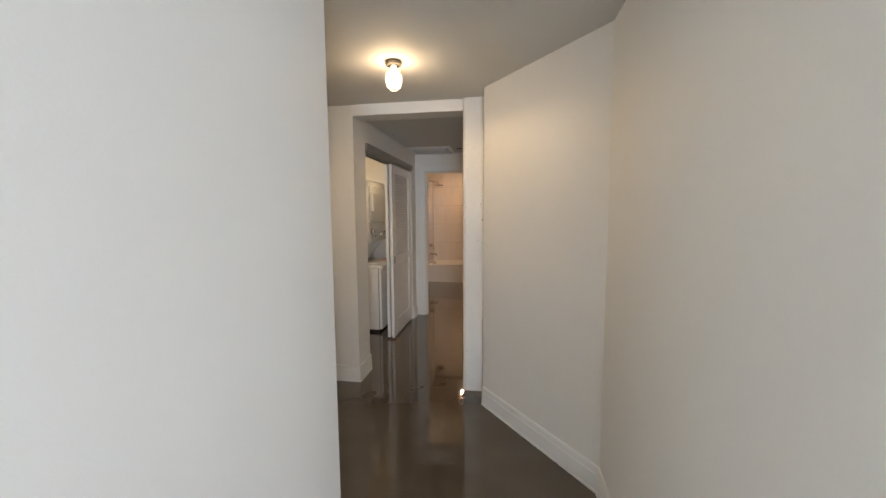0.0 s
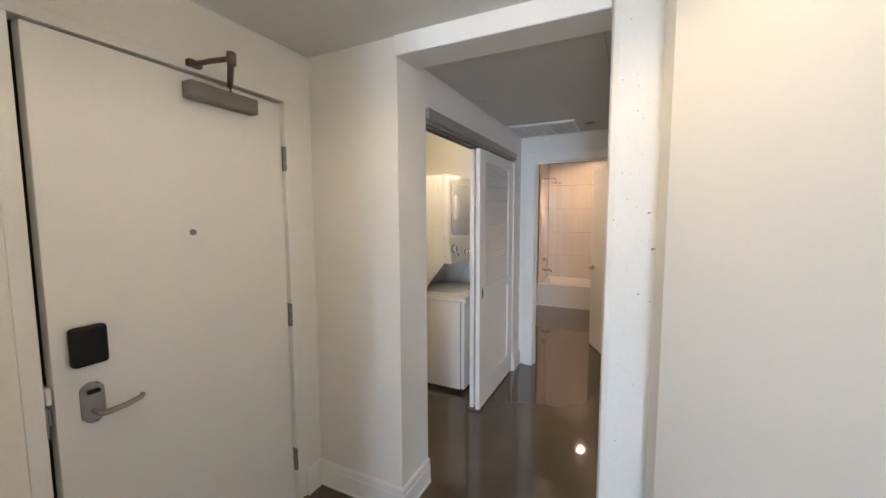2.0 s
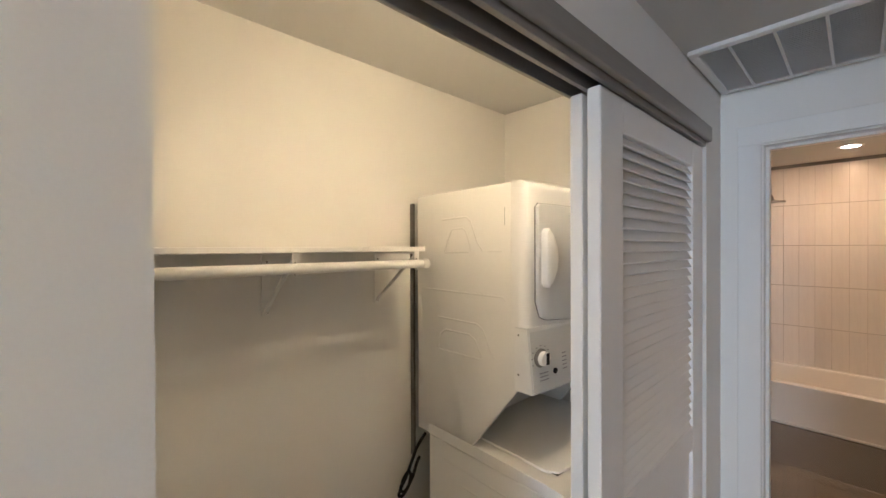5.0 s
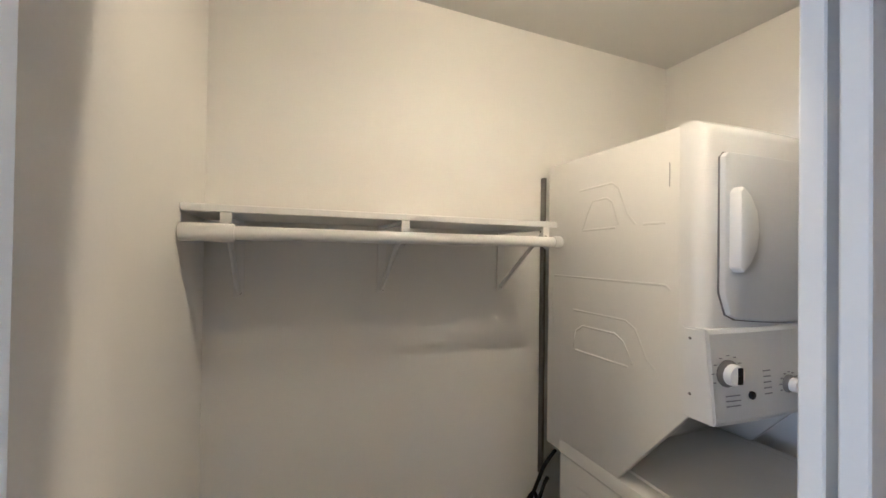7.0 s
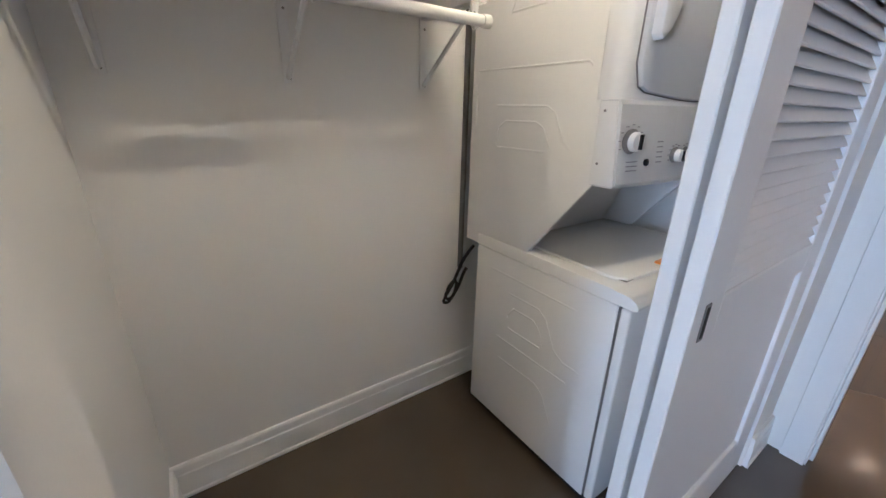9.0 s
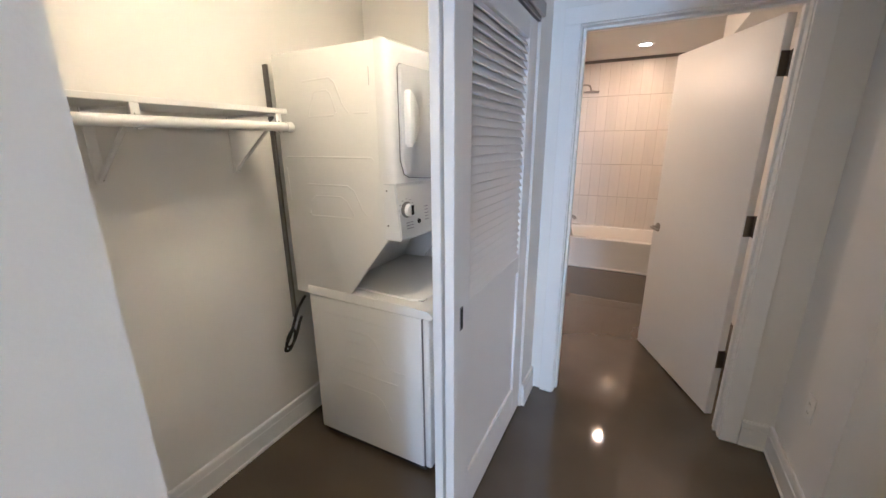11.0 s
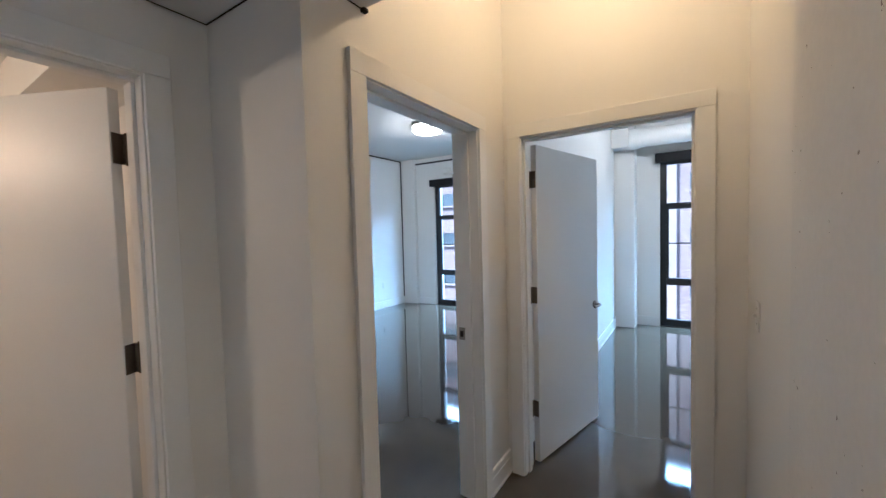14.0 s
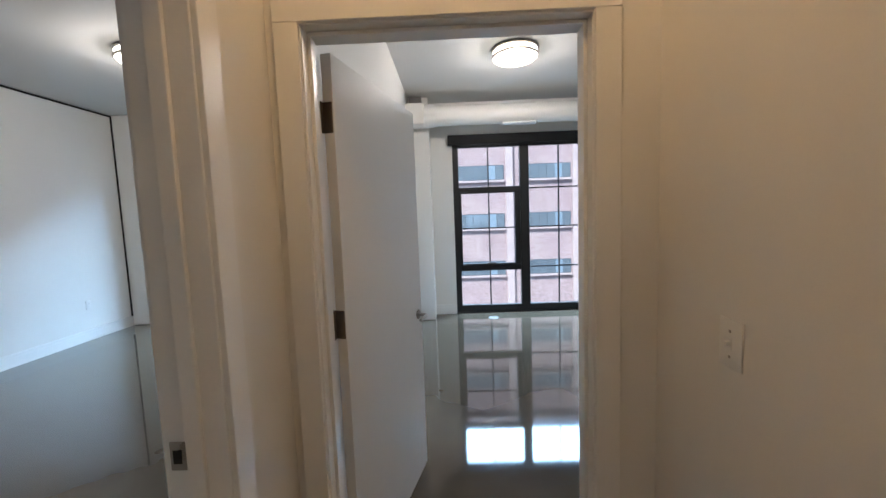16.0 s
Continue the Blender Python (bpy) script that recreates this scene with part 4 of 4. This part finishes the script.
# dryer door with a curved lower edge and a bowed handle
oy0, oy1, oz0, oz1 = 3.332, 3.940, 1.352, 1.792
pts = [(oy0 + 0.012, oz1), (oy1 - 0.012, oz1), (oy1, oz1 - 0.012)]
pts += [(oy1, oz0 + 0.09), (oy1 - 0.02, oz0 + 0.035)]
pts += [(oy1 - 0.05 - i * (oy1 - oy0 - 0.10) / 8, oz0 + 0.022 - 0.016 * math.sin(math.pi * i / 8)) for i in range(9)]
pts += [(oy0 + 0.02, oz0 + 0.035), (oy0, oz0 + 0.09), (oy0, oz1 - 0.012)]
bm = bmesh.new()
prism(bm, pts, -1.4285, -1.412, axis="X")
bmesh.ops.bevel(bm, geom=[e for e in bm.edges if all(v.co.x > -1.413 for v in e.verts)], offset=0.006, segments=2, affect="EDGES", profile=0.5)
dd = part("dryer_door", bm, PANELGREY, wd, "pale grey dryer door", smooth=True)
bm = bmesh.new()
tube(bm, [(-1.428, y_, z_) for y_, z_ in pts + pts[:1]], 0.0035, 6)
part("door_seam", bm, GREYBOX, dd, "dark seam round the dryer door")
bm = bmesh.new()
arc = [(-1, 0.0), (-0.8, 0.018), (-0.45, 0.034), (0, 0.040), (0.45, 0.034), (0.8, 0.018), (1, 0.0)]
prism(bm, [(3.358 + o * 1.35, 1.598 + 0.105 * s_) for s_, o in arc] + [(3.346, 1.690), (3.346, 1.506)], -1.413, -1.385, axis="X")
bmesh.ops.bevel(bm, geom=[e for e in bm.edges if all(v.co.x > -1.386 for v in e.verts)], offset=0.008, segments=2, affect="EDGES", profile=0.5)
part("handle", bm, PLASTICW, dd, "white bowed door handle", smooth=True)

part("washer_cabinet", soft_box(-1.950, -1.318, Y0, Y1, 0.035, 0.799, 0.006), ENAMEL, wd, smooth=True)
part("washer_front", soft_box(-1.312, -1.280, Y0 + 0.001, Y1 - 0.001, 0.040, 0.797, 0.008), ENAMEL, wd, smooth=True)
part("front_seam", shaped(-1.3185, -1.3115, Y0 + 0.004, Y1 - 0.004, 0.045, 0.795), GREYBOX, wd, "dark seam behind the front panel")
bm = bmesh.new()
prism(bm, ((-1.95, 0.803), (-1.272, 0.802), (-1.262, 0.806), (-1.261, 0.815), (-1.270, 0.828), (-1.290, 0.838), (-1.345, 0.844), (-1.70, 0.848), (-1.95, 0.848)), Y0 - 0.002, Y1 + 0.002, axis="Y")
bmesh.ops.bevel(bm, geom=[e for e in bm.edges if all(v.co.z > 0.84 for v in e.verts)], offset=0.006, segments=2, affect="EDGES", profile=0.5)
part("washer_top", bm, ENAMEL, wd, smooth=True)
bm = bmesh.new()
prism(bm, ((-1.80, Y0 + 0.065), (-1.385, Y0 + 0.050), (-1.345, Y0 + 0.075), (-1.335, Y0 + 0.16), (-1.335, Y1 - 0.16), (-1.345, Y1 - 0.075), (-1.385, Y1 - 0.050), (-1.80, Y1 - 0.065)), 0.8475, 0.857)
bmesh.ops.bevel(bm, geom=[e for e in bm.edges if all(v.co.z > 0.85 for v in e.verts)], offset=0.005, segments=2, affect="EDGES", profile=0.5)
lid = part("washer_lid", bm, ENAMEL, wd, "white washer lid", smooth=True)
part("lid_seam", shaped(-1.79, -1.342, Y0 + 0.062, Y1 - 0.062, 0.8482, 0.8495), GREYBOX, lid, "grey lid seam")
part("lid_handle", soft_box(-1.372, -1.328, 3.555, 3.70, 0.852, 0.864, 0.005, 2), ORANGE, lid, "amber lid grip", smooth=True)
part("lid_hinge", shaped(-1.80, -1.765, 3.50, 3.56, 0.91, 0.97, bevel=0.004), GREYBOX, wd, "dark hinge recess")
part("foot_plinth", shaped(-1.93, -1.32, Y0 + 0.02, Y1 - 0.02, 0.0, 0.036), DARK, wd, "dark recessed base")


def emboss(points, closed=True):
    """A pressed ridge on the side of the cabinet."""
    q = [(px, Y0 + 0.0057, pz) for px, pz in points]
    part("pressed_ridge", tube(bmesh.new(), q + (q[:1] if closed else []), 0.007, 18), ENAMEL, wd, smooth=True)


emboss(((-1.845, 1.615), (-1.70, 1.618), (-1.690, 1.628), (-1.715, 1.700), (-1.735, 1.715), (-1.80, 1.712), (-1.825, 1.665)))
emboss(((-1.60, 1.622), (-1.53, 1.622)), False)
emboss(((-1.86, 1.755), (-1.715, 1.760), (-1.69, 1.74), (-1.655, 1.655), (-1.625, 1.622)), False)
emboss(((-1.998, 1.26), (-2.005, 1.40), (-1.995, 1.452), (-1.53, 1.452), (-1.515, 1.440)), False)
emboss(((-1.885, 1.335), (-1.66, 1.335), (-1.625, 1.315), (-1.585, 1.235), (-1.56, 1.215)), False)
emboss(((-1.840, 1.285), (-1.70, 1.287), (-1.668, 1.27), (-1.632, 1.21), (-1.65, 1.198), (-1.870, 1.195), (-1.885, 1.203), (-1.872, 1.262)))
emboss(((-1.75, 0.655), (-1.60, 0.655), (-1.565, 0.63), (-1.515, 0.53), (-1.47, 0.505), (-1.40, 0.505)), False)
emboss(((-1.72, 0.60), (-1.62, 0.60), (-1.59, 0.575), (-1.565, 0.52), (-1.58, 0.505), (-1.74, 0.505), (-1.748, 0.56)))
emboss(((-1.86, 0.725), (-1.45, 0.72)), False)
emboss(((-1.78, 0.345), (-1.58, 0.345), (-1.54, 0.32), (-1.49, 0.22)), False)
emboss(((-1.80, 0.44), (-1.45, 0.435)), False)
part("slot", shaped(-1.5202, -1.5176, Y0 - 0.0012, Y0 + 0.001, 1.718, 1.783), FILTER, wd, "thin vertical slot")



def bowed(ob):
    """Bows a front piece of the machine outwards by up to 22 mm at its middle."""
    bm = bmesh.new()
    bm.from_mesh(ob.data)
    for c in (-0.27, -0.18, -0.09, 0.0, 0.09, 0.18, 0.27):
        bmesh.ops.bisect_plane(bm, geom=bm.verts[:] + bm.edges[:] + bm.faces[:], plane_co=(0, c, 0), plane_no=(0, 1, 0))
    for v in bm.verts:
        if v.co.x > 0.185:
            v.co.x += 0.022 * max(0.0, 1 - (v.co.y / 0.34) ** 2)
    bm.to_mesh(ob.data)
    bm.free()
    for child in ob.children:
        bowed(child)


for piece in wd.children:
    if piece.name.split(".")[0] in ("dryer_front", "dryer_door", "control_panel", "knob"):
        bowed(piece)

cd = thing("power_cord", (-2.04, 3.24, 0.5), "black coiled power cord hanging behind the washer", "cord")
pts = [(-2.03, 3.33, 0.76), (-2.045, 3.29, 0.70), (-2.05, 3.262, 0.64), (-2.055, 3.235, 0.58), (-2.06, 3.205, 0.53), (-2.065, 3.200, 0.50), (-2.06, 3.222, 0.498), (-2.05, 3.245, 0.54),
       (-2.045, 3.252, 0.585), (-2.05, 3.240, 0.60), (-2.058, 3.216, 0.565), (-2.062, 3.207, 0.525), (-2.055, 3.230, 0.515), (-2.045, 3.262, 0.57), (-2.04, 3.285, 0.63), (-2.035, 3.30, 0.66)]
smooth_pts = []
for i in range(len(pts) - 1):
    p0, p1, p2, p3 = (Vector(pts[max(i - 1, 0)]), Vector(pts[i]), Vector(pts[i + 1]), Vector(pts[min(i + 2, len(pts) - 1)]))
    for k in range(5):
        t = k / 5
        smooth_pts.append(0.5 * (2 * p1 + (p2 - p0) * t + (2 * p0 - 5 * p1 + 4 * p2 - p3) * t * t + (3 * p1 - p0 - 3 * p2 + p3) * t ** 3))
part("cable", tube(bmesh.new(), smooth_pts, 0.0072, 8), BLACKP, cd, smooth=True)

# ---- bathroom ----
tb = thing("bathtub", (-0.59, 7.26, 0), "white alcove bathtub with a plain apron", "bathtub")
bm = shaped(-1.448, 0.265, 6.855, 7.665, 0.0, 0.385)
topf = [f for f in bm.faces if f.normal.z > 0.9]
bmesh.ops.inset_region(bm, faces=topf, thickness=0.075, depth=0)
r = bmesh.ops.extrude_face_region(bm, geom=topf)
vs = [e for e in r["geom"] if isinstance(e, bmesh.types.BMVert)]
bmesh.ops.translate(bm, verts=vs, vec=(0, 0, -0.32))
bmesh.ops.scale(bm, verts=vs, vec=(0.86, 0.8, 1), space=Matrix.Translation((0.5915, -7.26, 0)))
bmesh.ops.delete(bm, geom=topf, context="FACES")
bmesh.ops.bevel(bm, geom=[e for e in bm.edges if all(v.co.z > 0.375 for v in e.verts) or all(v.co.z < 0.1 and v.co.z > 0.01 for v in e.verts)], offset=0.02, segments=4, affect="EDGES", profile=0.5)
bmesh.ops.recalc_face_normals(bm, faces=bm.faces)
part("tub_shell", bm, ACRYL, tb, smooth=True)
part("base_bead", shaped(-1.448, 0.265, 6.838, 6.859, 0.0, 0.022, bevel=0.008, seg=2), PLASTICW, tb, "white sealant bead")
part("overflow", lathe(bmesh.new(), (-1.345, 7.24, 0.30), [(0.032, 0), (0.032, 0.006), (0.026, 0.010)], 24, "X"), NICKEL, tb, "metal overflow plate", smooth=True)
sp = thing("tub_spout", (-1.442, 7.24, 0.555), "brushed nickel tub spout on the tiled wall", "faucet")
part("spout", tube(bmesh.new(), [(-1.442, 7.24, 0.565), (-1.330, 7.24, 0.563), (-1.295, 7.24, 0.552), (-1.280, 7.24, 0.525)], 0.020, 14), NICKEL, sp, smooth=True)
vl = thing("shower_valve", (-1.442, 7.24, 0.75), "brushed nickel shower valve with a lever", "faucet")
part("plate", lathe(bmesh.new(), (-1.442, 7.24, 0.75), [(0.075, 0), (0.072, 0.008), (0.03, 0.012), (0.026, 0.06)], 32, "X"), NICKEL, vl, smooth=True)
part("lever", tube(bmesh.new(), [(-1.385, 7.24, 0.755), (-1.355, 7.24, 0.75), (-1.348, 7.24, 0.70), (-1.346, 7.24, 0.66)], 0.009, 10), NICKEL, vl, smooth=True)
hd = thing("rain_shower", (-1.442, 7.24, 2.13), "brushed nickel square shower head on an arm", "shower head")
part("arm", tube(bmesh.new(), [(-1.442, 7.24, 2.165), (-1.290, 7.24, 2.165), (-1.250, 7.24, 2.158), (-1.235, 7.24, 2.13), (-1.230, 7.24, 2.10)], 0.010, 10), NICKEL, hd, smooth=True)
part("head", lathe(bmesh.new(), (-1.220, 7.24, 2.10), [(0.018, 0.0), (0.09, -0.014), (0.09, -0.022)], 32), NICKEL, hd, smooth=True)
part("flange", lathe(bmesh.new(), (-1.443, 7.24, 2.165), [(0.03, 0), (0.026, 0.008)], 24, "X"), NICKEL, hd, smooth=True)
vn = thing("vanity_lamp", (-1.430, 5.30, 2.0), "lit vanity lamp bar on the bathroom wall", "lamp")
part("back_plate", shaped(-1.449, -1.430, 5.05, 5.55, 1.96, 2.04, bevel=0.003), NICKEL, vn, "nickel back plate")
vg = part("shade", rod(bmesh.new(), (-1.375, 5.02, 2.0), (-1.375, 5.58, 2.0), 0.035, n=24), GLOW, vn, "glowing white tube shade", smooth=True)
vg.visible_shadow = False
part("bracket", shaped(-1.431, -1.390, 5.27, 5.33, 1.985, 2.015), NICKEL, vn)
dl = thing("downlight", (-0.69, 7.0, 2.50), "lit recessed downlight in the bathroom ceiling", "lamp")
part("trim_ring", lathe(bmesh.new(), (-0.69, 7.0, 2.5005), [(0.085, 0), (0.085, -0.004), (0.066, -0.006)], 40), TRIM, dl, smooth=True)
part("lens", lathe(bmesh.new(), (-0.69, 7.0, 2.4955), [(0.064, 0), (0.050, -0.002), (0.040, -0.003)], 40), GLOWSPOT, dl, "lit lens", smooth=True)
setting("soffit_bathroom", shaped(-0.09, 0.268, 4.32, 6.3, 2.26, 2.51), PAINT, "white boxed-in duct along the bathroom ceiling", "soffit")
setting("trim_tile_top", shaped(-1.449, 0.266, 7.652, 7.668, 2.466, 2.50), GREYBOX, "thin grey metal edge above the tiles", "trim")

# ---- bedrooms ----


def drum_lamp(place):
    x, y, z = place
    l = thing("flush_lamp", place, "lit round flush ceiling lamp with metal rings", "lamp", "flush ceiling lamps")
    part("pan", lathe(bmesh.new(), place, [(0.22, 0), (0.228, -0.012), (0.228, -0.026), (0.222, -0.030)], 48), NICKEL, l, "nickel rim", smooth=True)
    d = part("diffuser", lathe(bmesh.new(), place, [(0.214, -0.030), (0.216, -0.055), (0.214, -0.090), (0.192, -0.108), (0.12, -0.124), (0.01, -0.130)], 48), GLOWDISC, l, "glowing white diffuser", smooth=True)
    d.visible_shadow = False
    part("band", lathe(bmesh.new(), place, [(0.218, -0.070), (0.226, -0.072), (0.226, -0.088), (0.218, -0.090)], 48), NICKEL, l, "nickel band", smooth=True)
    for a in (0.4, 1.97, 3.54, 5.11):
        part("clip", rod(bmesh.new(), (x + 0.224 * math.cos(a), y + 0.224 * math.sin(a), z - 0.02), (x + 0.224 * math.cos(a), y + 0.224 * math.sin(a), z - 0.088), 0.005, n=8), NICKEL, l)


drum_lamp((4.00, 5.88, TOP))
drum_lamp((4.30, 2.44, TOP))
du = thing("air_duct", (5.72, 2.0, 2.78), "white painted round air duct along the window wall", "duct")
part("pipe", rod(bmesh.new(), (5.62, 0.9, 2.79), (5.62, 3.33, 2.79), 0.13, n=40), PAINT, du, smooth=True)
part("collar", rod(bmesh.new(), (5.62, 3.28, 2.79), (5.62, 3.42, 2.79), 0.138, 0.155, n=40), PAINT, du, smooth=True)
part("boot", shaped(5.46, 5.72, 3.42, 3.655, 2.66, 2.93, bevel=0.01), PAINT, du)
part("elbow", rod(bmesh.new(), (5.62, 0.98, 2.79), (5.62, 0.88, 2.70), 0.15, n=40), PAINT, du, smooth=True)
dif = part("diffuser", shaped(5.55, 5.67, 1.95, 2.40, 2.645, 2.668, bevel=0.004), TRIM, du, "white slot diffuser")
rd2 = thing("wall_register", (6.0, 6.4, 2.74), "white supply register above the bedroom window", "vent")
part("body", shaped(5.88, 6.028, 5.9, 6.85, 2.68, 2.80, bevel=0.02, seg=3), PAINT, rd2, smooth=True)
fo = thing("floor_outlet", (5.73, 2.56, 0), "round metal floor outlet cover", "outlet")
part("cover", lathe(bmesh.new(), (5.73, 2.56, 0), [(0.075, 0), (0.073, 0.006), (0.06, 0.008)], 32), GREYBOX, fo, smooth=True)
vb = thing("wall_box", (5.64, 3.56, 2.95), "small grey vent box under the ceiling", "vent")
part("body", shaped(5.56, 5.72, 3.46, 3.62, 2.94, 3.035, bevel=0.003), GREYBOX, vb)


def outlet(place, axis, sign, label, kind="outlet"):
    """A wall plate; axis is the wall's normal, sign its side."""
    x, y, z = place
    o = thing("wall_outlet" if kind == "outlet" else "light_switch", place, label, kind)

    def at(u0, u1, d0, d1, z0, z1, bevel=0.0):
        lo, hi = sorted((sign * d0, sign * d1))
        return shaped(x + lo, x + hi, y + u0, y + u1, z + z0, z + z1, bevel=bevel, seg=2) if axis == "x" else shaped(x + u0, x + u1, y + lo, y + hi, z + z0, z + z1, bevel=bevel, seg=2)
    part("plate", at(-0.036, 0.036, 0.0, 0.006, -0.058, 0.058, 0.0025), PLASTICW, o, smooth=True)
    if kind == "outlet":
        for zc in (-0.02, 0.02):
            part("socket", at(-0.016, 0.016, 0.006, 0.0075, zc - 0.013, zc + 0.013, 0.0005), PLASTICW, o)
            for u in (-0.006, 0.006):
                part("slot", at(u - 0.001, u + 0.001, 0.0075, 0.0079, zc - 0.004, zc + 0.005), DARK, o)
    else:
        part("toggle_frame", at(-0.006, 0.006, 0.006, 0.0072, -0.013, 0.013), PLASTICW, o)
        part("toggle", at(-0.004, 0.004, 0.006, 0.018, -0.003, 0.008, 0.001), PLASTICW, o)
        for zc in (-0.03, 0.03):
            part("screw", at(-0.003, 0.003, 0.006, 0.0068, zc - 0.003, zc + 0.003), ALU, o)


outlet((1.288, 2.477, 1.164), "y", 1, "white toggle light switch on the wall", "switch")
outlet((-1.60, 0.700, 1.118), "x", 1, "white toggle light switch beside the apartment door", "switch")
outlet((0.160, 3.90, 0.45), "x", -1, "white wall outlet low on the hall wall")
outlet((5.27, 7.95, 0.466), "y", -1, "white wall outlet low on the bedroom wall")

# ---- wall tiles of the tub alcove ----
bm = shaped(-1.449, 0.266, 7.668, 7.952, 0.0, 2.5)
tw = setting("wall_bath_tiled", bm, GROUT, "white vertically stacked wall tile with thin grout lines", "wall")
bm = shaped(-1.4515, -1.4445, 6.84, 7.667, 0.36, 2.499)
tw2 = setting("wall_bath_tiled_side", bm, GROUT, "white vertically stacked wall tile beside the shower", "wall")
TWD, THT = 0.1215, 0.4255
me = mesh_of("tile", shaped(0.0007, TWD - 0.0007, -0.008, 0, 0.0018, THT - 0.0018, bevel=0.0006), TILE)
for i in range(14):
    for k in range(5):
        o = new("tile", me)
        o.parent = tw
        o.location = (-1.4340 + i * TWD, 7.668, 0.378 + k * THT - 0.013)
me2 = mesh_of("tile", shaped(0, 0.006, 0.0012, TWD - 0.0012, 0.0015, THT - 0.0015, bevel=0.0015), TILE)
for i in range(6):
    for k in range(5):
        o = new("tile", me2)
        o.parent = tw2
        o.location = (-1.4445, 6.934 + i * TWD, 0.378 + k * THT - 0.013)
